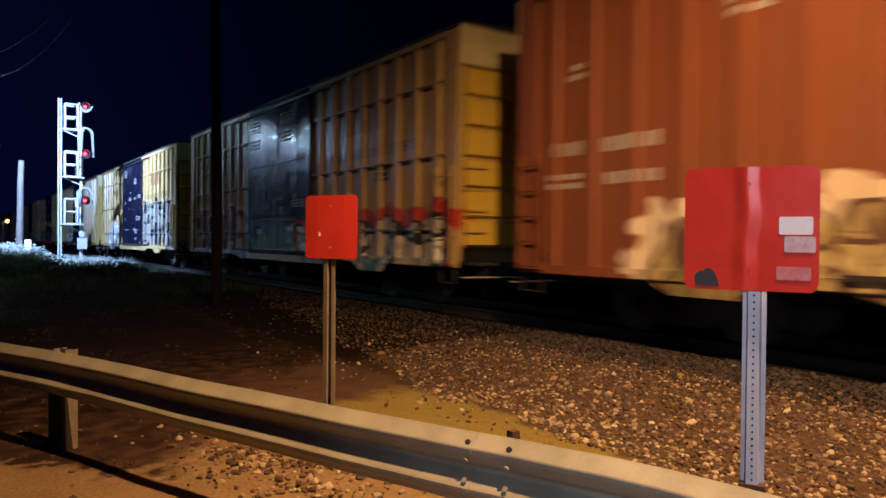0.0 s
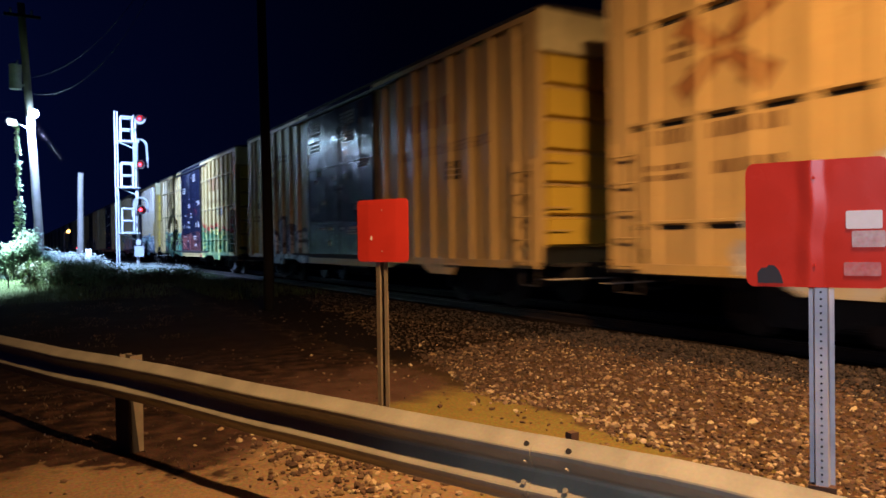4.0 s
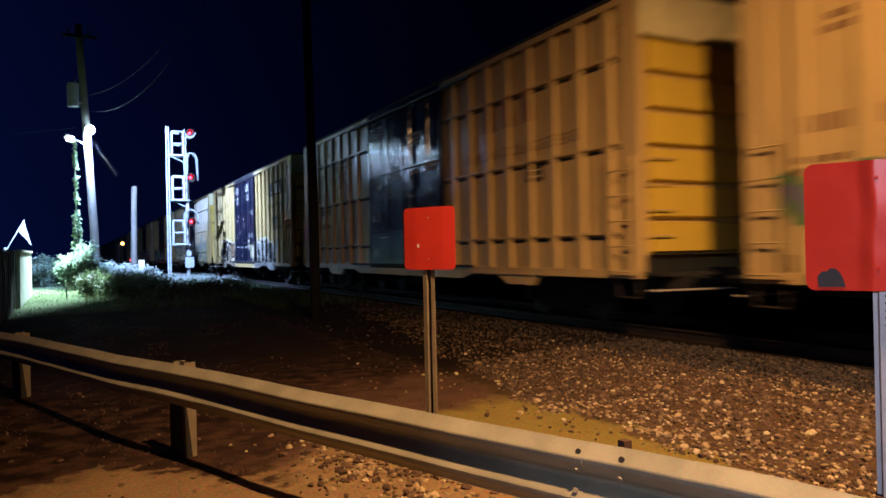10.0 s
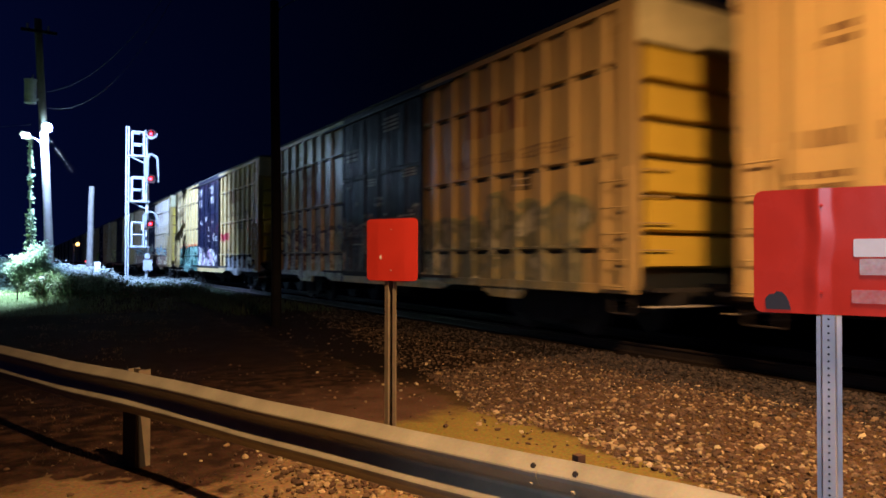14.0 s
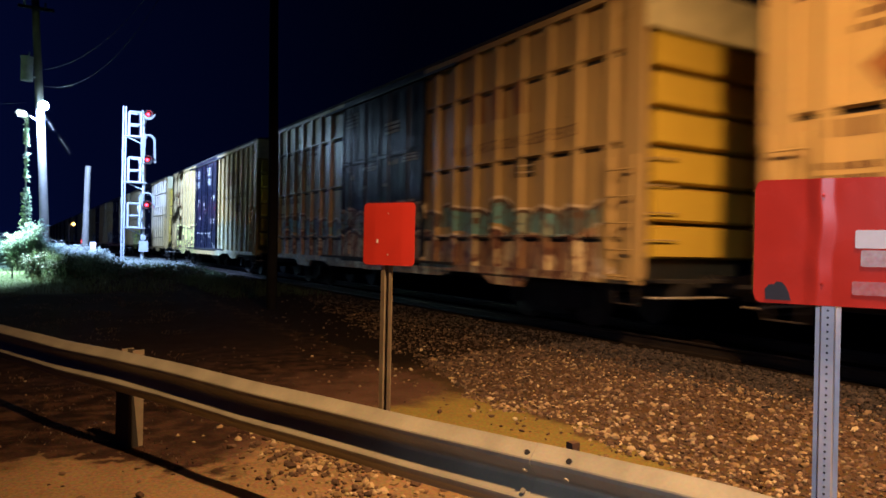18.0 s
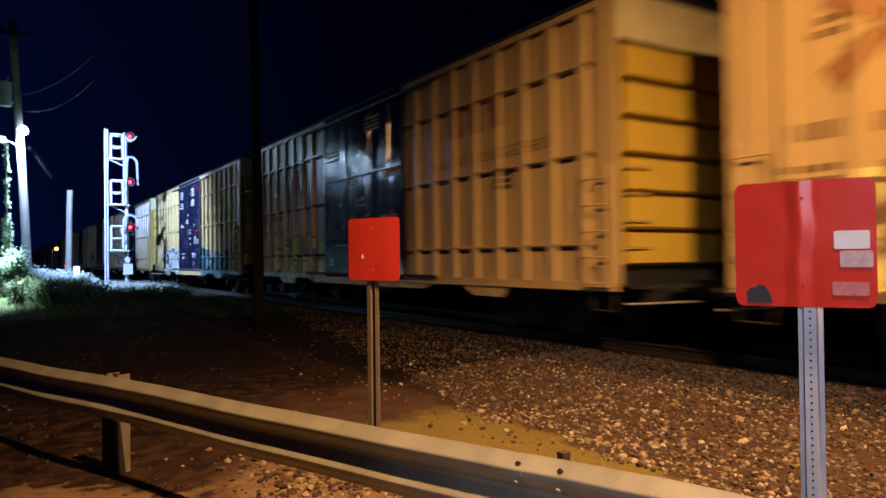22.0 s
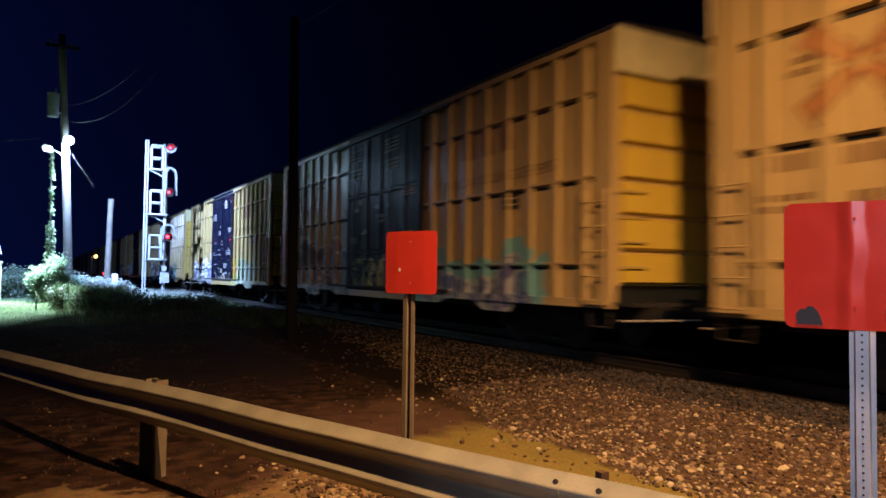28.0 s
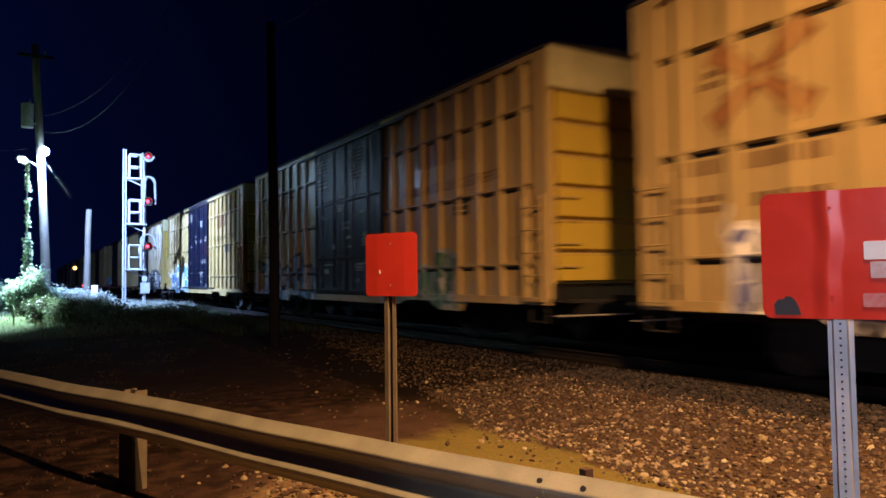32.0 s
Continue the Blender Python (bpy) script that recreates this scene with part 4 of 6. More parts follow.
wire("overhead_wire", (0.30, 35.9, 9.0), (5.0, 30.5, 13.0), 1.1)
wire("overhead_wire", (0.62, 35.9, 8.35), (5.0, 30.6, 12.4), 1.4)
wire("overhead_wire", (0.0, 36.0, 7.55), (-14, 36.5, 6.4), 0.35)
wire("overhead_wire", (4.94, 15.95, 7.46), (7.2, 6.0, 9.6), 0.5)


def build_other_poles():
    p = thing("dark_utility_pole", (4.92, 16.2, 0), "unlit weathered wooden pole beside the track", "utility pole")
    part("pole", pole_mesh(0.125, 0.10, (0.05, 0, -0.3), (0.0, 0, 7.7)), M_darkwood, p, smooth=True)
    part("wire_hook", bar(B(), (0.02, -0.1, 7.4), (0.02, -0.28, 7.46), 0.018, 6), M_darkwood, p)
    q = thing("pole_stub", (2.72, 40.9, 0.2), "cut-off pale wooden pole stub with a small white meter box", "pole")
    part("pole", pole_mesh(0.17, 0.13, (-0.06, 0, -0.2), (0.10, 0, 5.2)), M_wood, q, smooth=True)
    part("meter_box", box(B(), 0.22, 0.50, -0.2, 0.0, 0.7, 1.25), M_whiteboard, q, "small white box")
    part("bracket", bar(B(), (0.0, -0.1, 1.0), (0.24, -0.1, 1.0), 0.03, 6), M_can, q)
    part("guy_shield", prism(B(), [(-1.1, 0.0), (-0.2, 0.0), (-0.2, 0.9), (-0.6, 0.9)], "y", -0.1, 0.1), M_bush, q, "overgrown pale block")
    f = thing("street_lamp", (4.62, 90, 0), "distant street lamp with an orange light", "street lamp")
    part("pole", bar(B(), (-0.2, 0, -0.2), (-0.2, 0, 3.2), 0.09, 8), M_can, f)
    part("arm", bar(B(), (-0.2, 0, 3.15), (0.2, 0, 3.3), 0.05, 6), M_can, f)
    part("lens", bar(B(), (0.22, -0.12, 3.25), (0.22, -0.2, 3.25), 0.20, 14), M_orange, f, "glowing orange lens")
    r = thing("red_marker_light", (5.6, 88, 0), "small distant red light on a thin post", "light")
    part("post", bar(B(), (0, 0, -0.2), (0, 0, 1.2), 0.04, 6), M_black, r)
    part("lens", bar(B(), (0, -0.05, 1.3), (0, -0.12, 1.3), 0.16, 10), M_lens_small, r, "glowing red lens")


build_other_poles()


# ---- shed corner, flag, lawn post ----
def build_left_yard():
    s = thing("board_fence", (-1.62, 18.7, 0.12), "dark upright board fence beside the lawn", "fence")
    me = mesh_of("board", box(B(), -0.012, 0.012, 0, 0.15, 0, 1.72), M_fence)
    for i in range(34):
        ob = new("board", me)
        ob.parent, ob.location = s, (0.012 * math.sin(i * 2.3), 0.162 * i, 0.03 * math.sin(i * 1.9))
    for z in (0.4, 1.4):
        part("fence_rail", box(B(), -0.07, -0.014, 0, 5.5, z, z + 0.08), M_fence, s)
    w = thing("white_wall_panel", (-1.58, 24.27, 0.12), "white painted wall panel lit by the floodlight", "wall panel")
    part("panel", box(B(), -0.06, 0.06, 0, 6.28, 0, 1.72), M_whiteboard, w)
    part("cap", box(B(), -0.10, 0.10, -0.02, 6.32, 1.722, 1.78), M_whiteboard, w)
    f = thing("white_flag", (-2.55, 39.0, 0.2), "small white flag on a slanted stick above the fence", "flag")
    part("post", bar(B(), (-0.45, 0, -0.2), (-0.45, 0, 2.0), 0.05, 8), M_whiteboard, f)
    part("stick", bar(B(), (-0.45, 0, 1.75), (0.36, 0, 3.30), 0.028, 6), M_whiteboard, f)
    bm = B()
    g = [[bm.verts.new((0.36 - 0.25 * v + 0.44 * u * v + 0.08 * u, 0.05 * math.sin(u * 5 + v * 3) - 0.03, 3.26 - 0.48 * v - 0.66 * u * (0.55 + 0.5 * v))) for u in [i / 6 for i in range(7)]] for v in [i / 6 for i in range(7)]]
    for i in range(6):
        for j in range(6):
            bm.faces.new((g[i][j], g[i][j + 1], g[i + 1][j + 1], g[i + 1][j]))
    cloth = part("cloth", bm, M_whiteboard, f, "limp white cloth")
    sol = cloth.modifiers.new("thick", "SOLIDIFY")
    sol.thickness = 0.006
    t = thing("stake", (-0.35, 28.0, 0.2), "short dark stake standing in the lawn", "stake")
    part("stake", bar(B(), (0, 0, -0.1), (0, 0, 0.42), 0.025, 6), M_black, t)


build_left_yard()


# ---- plants ----
def bush(place, w, h, count, m, label, seed, leaf=0.16):
    rng = random.Random(seed)
    b = thing("bush", (*place, bumpy_z(*place)), label, "bush", "trackside bushes")
    stems, spots = B(), []
    for i in range(14):
        a = rng.uniform(0, 6.28)
        top = Vector((w * rng.uniform(0.1, 0.9) * math.cos(a), w * rng.uniform(0.1, 0.9) * math.sin(a), h * rng.uniform(0.55, 1.05)))
        mid = top * 0.5 + Vector((rng.uniform(-0.1, 0.1), rng.uniform(-0.1, 0.1), h * 0.08))
        tube(stems, [(0.1 * math.cos(a), 0.1 * math.sin(a), -0.05), mid, top], 0.014, 5)
        for _ in range(count // 14):
            t = rng.random() ** 0.6
            c = (mid * (1 - t) + top * t) if rng.random() < 0.75 else mid * rng.random()
            r = 0.16 * w + 0.12
            spots.append(c + Vector((rng.gauss(0, r * 0.6), rng.gauss(0, r * 0.6), rng.gauss(0, r * 0.5))))
    part("stem", stems, M_dry, b)
    part("foliage", leaves(B(), [s for s in spots if s.z > 0.02], leaf, rng), m, b)


for i, (x, y, w, h, c) in enumerate([(0.15, 34.4, 0.8, 1.95, 1200), (-0.3, 34.2, 0.6, 1.3, 700), (0.95, 34.2, 0.55, 0.95, 520), (1.7, 35.0, 0.7, 1.1, 560), (2.4, 39.6, 0.6, 0.95, 420),
                                      (-1.3, 40.0, 0.9, 1.45, 520), (-2.3, 41.0, 0.9, 1.2, 460), (2.75, 35.6, 0.6, 0.85, 420), (3.4, 36.8, 0.5, 0.55, 300), (3.6, 39.2, 0.6, 0.45, 360), (4.6, 39.0, 0.6, 0.22, 300), (6.0, 39.2, 0.6, 0.25, 260)]):
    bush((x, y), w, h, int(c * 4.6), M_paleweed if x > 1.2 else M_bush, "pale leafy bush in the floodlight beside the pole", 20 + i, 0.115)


def blades(name, count, seed, where, height, m, label, kind="stuff"):
    rng = np.random.default_rng(seed)
    vs, fs = [], []
    made = 0
    while made < count:
        x, y, keep = where(rng)
        if not keep:
            continue
        h = height(x, y) * rng.uniform(0.45, 1.15)
        a = rng.uniform(0, 6.283)
        lean = rng.uniform(0.1, 1.0) * h
        w = rng.uniform(0.004, 0.010) * (1 + h)
        z = bumpy_z(x, y) - 0.01
        dx, dy = math.cos(a), math.sin(a)
        i = len(vs)
        vs += [(x - dy * w, y + dx * w, z), (x + dy * w, y - dx * w, z), (x + dx * lean * 0.4 + dy * w * 0.7, y + dy * lean * 0.4 - dx * w * 0.7, z + h * 0.6),
               (x + dx * lean * 0.4 - dy * w * 0.7, y + dy * lean * 0.4 + dx * w * 0.7, z + h * 0.6), (x + dx * lean, y + dy * lean, z + h)]
        fs += [(i, i + 1, i + 2, i + 3), (i + 3, i + 2, i + 4)]
        made += 1
    return tagged(new(name, arrays(name, vs, fs, m)), label, "weeds", kind=kind)


def dark_weeds(rng):
    x, y = rng.uniform(0.2, 6.6), rng.uniform(21, 34)
    return x, y, noise.noise((x * 0.8, y * 0.5, 1)) > -0.25 and x < 1.2 + (y - 14) * 0.35


def tall_weeds(rng):
    x, y = rng.normal(1.75, 0.62), rng.normal(31.4, 1.3)
    return x, y, True


def pale_weeds(rng):
    x, y = rng.uniform(1.2, 6.8), rng.uniform(33, 42)
    return x, y, noise.noise((x * 1.1, y * 0.7, 5)) > -0.1


def track_weeds(rng):
    x, y = rng.uniform(4.6, 7.7), rng.uniform(19, 36)
    return x, y, noise.noise((x * 1.1, y * 0.5, 2)) > -0.3 and x > 4.2 + (y - 19) * 0.06


def lawn(rng):
    return rng.uniform(-4.5, 0.9), rng.uniform(21, 38), True


def verge(rng):
    x, y = rng.uniform(-3.5, 3.4), rng.uniform(6.5, 22)
    return x, y, noise.noise((x * 1.3, y * 0.9, 9)) > 0.12 and x < 1.0 + (y - 6) * 0.22


def under_rail(rng):
    x, y = rng.uniform(-1.0, 1.9), rng.uniform(4.9, 9.0)
    return x, y, x + y > 6.2 and y - 2.4 * x > 2.0 and noise.noise((x * 2.1, y * 1.6, 4)) > -0.05


blades("weeds", 3600, 31, dark_weeds, lambda x, y: 0.22, M_grass, "dark knee-high weeds in front of the lit pole")
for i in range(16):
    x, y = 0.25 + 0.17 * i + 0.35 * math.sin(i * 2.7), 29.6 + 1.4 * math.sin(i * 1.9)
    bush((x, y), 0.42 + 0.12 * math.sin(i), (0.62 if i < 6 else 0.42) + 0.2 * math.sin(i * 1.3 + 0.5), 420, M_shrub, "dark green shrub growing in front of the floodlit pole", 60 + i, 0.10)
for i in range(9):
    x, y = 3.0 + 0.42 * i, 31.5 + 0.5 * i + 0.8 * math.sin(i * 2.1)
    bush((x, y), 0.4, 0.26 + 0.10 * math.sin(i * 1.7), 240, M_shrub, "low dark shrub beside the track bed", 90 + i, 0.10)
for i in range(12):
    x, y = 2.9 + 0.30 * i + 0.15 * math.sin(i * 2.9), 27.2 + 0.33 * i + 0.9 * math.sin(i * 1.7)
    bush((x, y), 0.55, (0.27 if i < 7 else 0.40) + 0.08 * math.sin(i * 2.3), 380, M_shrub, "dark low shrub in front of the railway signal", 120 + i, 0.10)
blades("weeds", 5200, 32, tall_weeds, lambda x, y: 0.70 + 0.5 * noise.noise((x * 1.5, y, 3)), M_tallweed, "tall green weeds under the floodlight")
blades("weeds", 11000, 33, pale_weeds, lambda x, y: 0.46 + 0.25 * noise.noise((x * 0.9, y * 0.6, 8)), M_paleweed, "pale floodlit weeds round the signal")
# added dark weeds cover ground that the floodlight would leave too bright
blades("weeds", 4200, 37, track_weeds, lambda x, y: 0.24 + 0.10 * noise.noise((x, y, 6)), M_shrub, "low dark weeds added to hide lit ground along the track bed")
blades("lawn_grass", 6000, 34, lawn, lambda x, y: 0.09, M_lawn, "short green lawn lit by the floodlight")
blades("weeds", 2600, 35, verge, lambda x, y: 0.045, M_dry, "dry brown weeds on the dark verge")
blades("weeds", 800, 36, under_rail, lambda x, y: 0.030 + 0.02 * noise.noise((x * 3, y * 3, 2)), M_straw, "dry weeds beneath the guard rail")


# ---- freight train ----
LENGTH, BODY = 19.6, 17.7
SIDE, SKIN = -1.60, -1.52
DOOR0, DOOR1 = 6.5, 11.15
Z0, Z1 = 0.78, 5.355
POSTS_A = [0.72 + 0.755 * i for i in range(8)]
POSTS_B = [BODY - 0.78 - 0.79 * i for i in range(7)]
POST_W = 0.11
SEAMS = (1.52, 2.95, 4.35)
COR = 0.42


def wheelset():
    bm = B()
    for s in (-1, 1):
        x = s * 0.72
        bar(bm, (x, 0, 0), (x + s * 0.13, 0, 0), 0.42, 24)
        bar(bm, (x - s * 0.02, 0, 0), (x, 0, 0), 0.45, 24)
        bar(bm, (x + s * 0.13, 0, 0), (x + s * 0.14, 0, 0), 0.16, 12)
    bar(bm, (-1.0, 0, 0), (1.0, 0, 0), 0.075, 10)
    for k in range(4):
        a = k * math.pi / 2 + 0.4
        for s in (-1, 1):
            bar(bm, (s * 0.852, 0.28 * math.cos(a), 0.28 * math.sin(a)), (s * 0.862, 0.28 * math.cos(a), 0.28 * math.sin(a)), 0.05, 8)
    return bm


def side_frame(s):
    bm = B()
    x0, x1 = (s * 0.94, s * 1.08) if s > 0 else (s * 1.08, s * 0.94)
    prism(bm, [(-1.12, 0.36), (-0.72, 0.36), (-0.45, 0.20), (0.45, 0.20), (0.72, 0.36), (1.12, 0.36), (1.12, 0.62), (0.55, 0.80), (-0.55, 0.80), (-1.12, 0.62)], "x", x0, x1)
    for y in (-0.89, 0.89):
        box(bm, min(s * 1.08, s * 1.16), max(s * 1.08, s * 1.16), y - 0.13, y + 0.13, 0.34, 0.62)
    for k in range(3):
        bar(bm, (s * 1.10, -0.16 + 0.16 * k, 0.30), (s * 1.10, -0.16 + 0.16 * k, 0.58), 0.06, 8)
    return bm


# shared meshes, all in the car's own space: y runs back from the leading end, z up from the rail
def hat(u):
    w, f = POST_W, 0.085
    return prism(B(), [(SKIN - 0.001, u - w), (SIDE, u - f), (SIDE, u + f), (SKIN - 0.001, u + w)], "z", Z0 + 0.16, Z1 - 0.16)


def ladder_frame(y0, y1, x):
    """Two stiles on one foot plate, cut as one outline."""
    lo, hi = Z0 + 0.12, 2.75
    return prism(B(), [(y0 - 0.02, lo), (y1 + 0.02, lo), (y1 + 0.02, hi), (y1 - 0.02, hi), (y1 - 0.02, lo + 0.03), (y0 + 0.02, lo + 0.03), (y0 + 0.02, hi), (y0 - 0.02, hi)], "x", x - 0.03, x + 0.03)


END_FOOT = 1.20
END_Z = [END_FOOT] + [4.60 - 0.57 * i for i in range(6)][::-1]


def end_sheet(y, out):
    return box(B(), -1.5, 1.5, min(y, y - out * 0.03), max(y, y - out * 0.03), END_FOOT, Z1)


def end_rib(y, out, n):
    """One broad corrugation of the end; out is -1 at the leading end, 1 at the trailing end."""
    lo, hi = END_Z[n] + 0.028, END_Z[n + 1] - 0.028
    return prism(B(), [(y, lo), (y + out * 0.10, lo + 0.035), (y + out * 0.10, hi - 0.03), (y, hi)], "x", -1.42, 1.42)


def slabs_on_side(shapes):
    """Flat painted shapes laid on the ribbed side: each outline (u, z) is cut at the post edges and lies on the surface there."""
    bm = B()
    edges = [(0.0, COR, SIDE)]
    posts = sorted(POSTS_A + POSTS_B)
    last = COR
    for p in posts:
        if p - POST_W > last and not (DOOR0 < p < DOOR1):
            if last < DOOR0 and p - POST_W > DOOR1:
                edges += [(last, DOOR0, SKIN), (DOOR1, p - POST_W, SKIN)]
            else:
                edges.append((last, p - POST_W, SKIN))
        edges.append((p - 0.085, p + 0.085, SIDE))
        last = p + POST_W
    edges.append((last, BODY - COR, SKIN))
    for outline in shapes:
        for lo, hi, x in edges:
            poly = clip_x(list(outline), lo, hi)
            if len(poly) >= 3:
                a = [bm.verts.new((x - 0.004, u, z)) for u, z in poly]
                b = [bm.verts.new((x - 0.001, u, z)) for u, z in poly]
                try:
                    bm.faces.new(a)
                    bm.faces.new(b[::-1])
                    for k in range(len(a)):
                        j = (k + 1) % len(a)
                        bm.faces.new((a[k], b[k], b[j], a[j]))
                except ValueError:
                    pass
    return bm


def rect(u0, u1, z0, z1):
    return [(u0, z0), (u1, z0), (u1, z1), (u0, z1)]


def text_bars(u0, u1, z0, z1, lines, seed, words=3):
    """Unreadable stencilled lines, as plain bars."""
    rng = random.Random(seed)
    out = []
    step = (z1 - z0) / lines
    for i in range(lines):
        z = z0 + step * i
        u = u0
        while u < u1 - 0.05:
            w = rng.uniform(0.5, 1.0) * (u1 - u0) / words
            e = min(u + w, u1)
            out.append(rect(u, e, z + step * 0.2, z + step * 0.8))
            u = e + 0.05
    return out


def words_on_side(text, u_left, z, size):
    """Readable words as outlines for slabs_on_side: text starts at its rearmost u and runs towards the leading end."""
    cu = bpy.data.curves.new("words", "FONT")
    cu.body, cu.size, cu.resolution_u = text, size, 2
    tmp = bpy.data.objects.new("words", cu)
    me = tmp.to_mesh()
    me.calc_loop_triangles()
    tris = [[(u_left - me.vertices[i].co.x, z + me.vertices[i].co.y) for i in t.vertices] for t in me.loop_triangles]
    tmp.to_mesh_clear()
    bpy.data.objects.remove(tmp)
    return tris


def cross_shape(cu, cz, w, h, t, grow=0.0):
    out = []
    for sx in (-1, 1):
        for sz in (-1, 1):
            a, b = Vector((0, 0)), Vector((sx * w / 2, sz * h / 2))
            d = (b - a).normalized()
            n = Vector((-d.y, d.x))
            i, o = 0.06 * w, b.length + grow
            q = [a + d * i - n * (t * 0.28 + grow), a + d * o - n * (t * 0.62 + grow), a + d * o + n * (t * 0.62 + grow), a + d * i + n * (t * 0.28 + grow)]
            out.append([(cu + p.x, cz + p.y) for p in q])
    return out


def emblem_blocks(u0, z0, h):
    """Three slanted plain blocks in a row."""
    w, t, out = h * 0.9, h * 0.16, []
    for i in range(3):
        u = u0 - i * (w + 0.12)
        out.append([(u - w, z0), (u - t, z0), (u, z0 + h), (u - w + t, z0 + h)])
    return out


def door_leaf(y0, y1):
    bm = box(B(), SIDE + 0.012, SKIN - 0.001, y0 + 0.02, y1 - 0.02, Z0 + 0.24, Z1 - 0.22)
    return bm


def door_rib(y0, y1, z):
    return prism(B(), [(SIDE + 0.011, z - 0.07), (SIDE - 0.020, z - 0.03), (SIDE - 0.020, z + 0.03), (SIDE + 0.011, z + 0.07)], "y", y0 + 0.10, y1 - 0.10)


def door_fluting(y):
    return prism(B(), [(SIDE + 0.011, y - 0.09), (SIDE - 0.006, y - 0.05), (SIDE - 0.006, y + 0.05), (SIDE + 0.011, y + 0.09)], "z", Z0 + 0.34, Z1 - 0.32)


def door_stile(y):
    return box(B(), SIDE - 0.022, SIDE + 0.0115, y, y + 0.07, Z0 + 0.24, Z1 - 0.22)


MESH = {}


def shared(key, make, material):
    if key not in MESH:
        MESH[key] = mesh_of(key.split("|")[0], make(), material)
    return MESH[key]


def put(key, make, parent, material, base, label=""):
    """A part on a mesh that all cars share; the paint of this car sits on the object."""
    ob = new(key.split("|")[0], shared(key, make, base))
    ob.parent = parent
    if material is not base:
        ob.material_slots[0].link = "OBJECT"
        ob.material_slots[0].material = material
    if label:
        ob["label"] = label
    if key.split("|")[0] in ("stencil", "mark", "lettering", "placard_print", "emblem_panel", "emblem_block", "emblem", "emblem_edge"):
        ob["kind"] = "stuff"
    return ob


def body_bm():
    """The closed box of the car; under both ends the floor steps up over the draft gear."""
    lo, step = Z0 + 0.08, 0.75
    return prism(B(), [(0.03, END_FOOT), (step, END_FOOT), (step, lo), (BODY - step, lo), (BODY - step, END_FOOT), (BODY - 0.03, END_FOOT), (BODY - 0.03, Z1 - 0.04), (0.03, Z1 - 0.04)], "x", SKIN, 1.60)


def roof_bm():
    bm = B()
    prism(bm, [(-1.62, Z1 - 0.05), (-1.62, Z1 + 0.01), (-1.45, Z1 + 0.05), (0, Z1 + 0.14), (1.45, Z1 + 0.05), (1.62, Z1 + 0.01), (1.62, Z1 - 0.05)], "y", -0.04, BODY + 0.04)
    for i in range(17):
        y = 0.5 + i * 1.0
        prism(bm, [(-1.46, Z1 + 0.04), (-1.46, Z1 + 0.075), (0, Z1 + 0.165), (1.46, Z1 + 0.075), (1.46, Z1 + 0.04)], "y", y - 0.04, y + 0.04)
    return bm


def sill_bm():
    bm = B()
    lo, hi, dip = Z0 + 0.06, Z0 + 0.20, Z0 + 0.115
    prism(bm, [(0.02, lo), (BODY - 0.02, lo), (BODY - 0.02, hi), (DOOR1, hi), (DOOR1, dip), (DOOR0, dip), (DOOR0, hi), (0.02, hi)], "x", SIDE - 0.01, SIDE + 0.06)
    box(bm, SIDE - 0.03, SIDE - 0.0105, 0.02, BODY - 0.02, Z0 + 0.06, Z0 + 0.085)
    prism(bm, [(5.2, Z0 + 0.06), (5.7, Z0 - 0.06), (BODY - 5.7, Z0 - 0.06), (BODY - 5.2, Z0 + 0.06)], "x", SIDE + 0.0, SIDE + 0.03)
    return bm


def pad_bm(y):
    return prism(B(), [(y - 0.75, Z0 + 0.06), (y - 0.55, Z0 - 0.13), (y + 0.35, Z0 - 0.13), (y + 0.75, Z0 + 0.06)], "x", SIDE - 0.004, SIDE + 0.05)


# how far the emblem stands from the trailing end, where it differs
EMBLEM_AT = {2: 2.8, 3: 2.35, 4: 2.65, 5: 4.1, 7: 3.6, 9: 3.1, 11: 4.1, 12: 2.8}


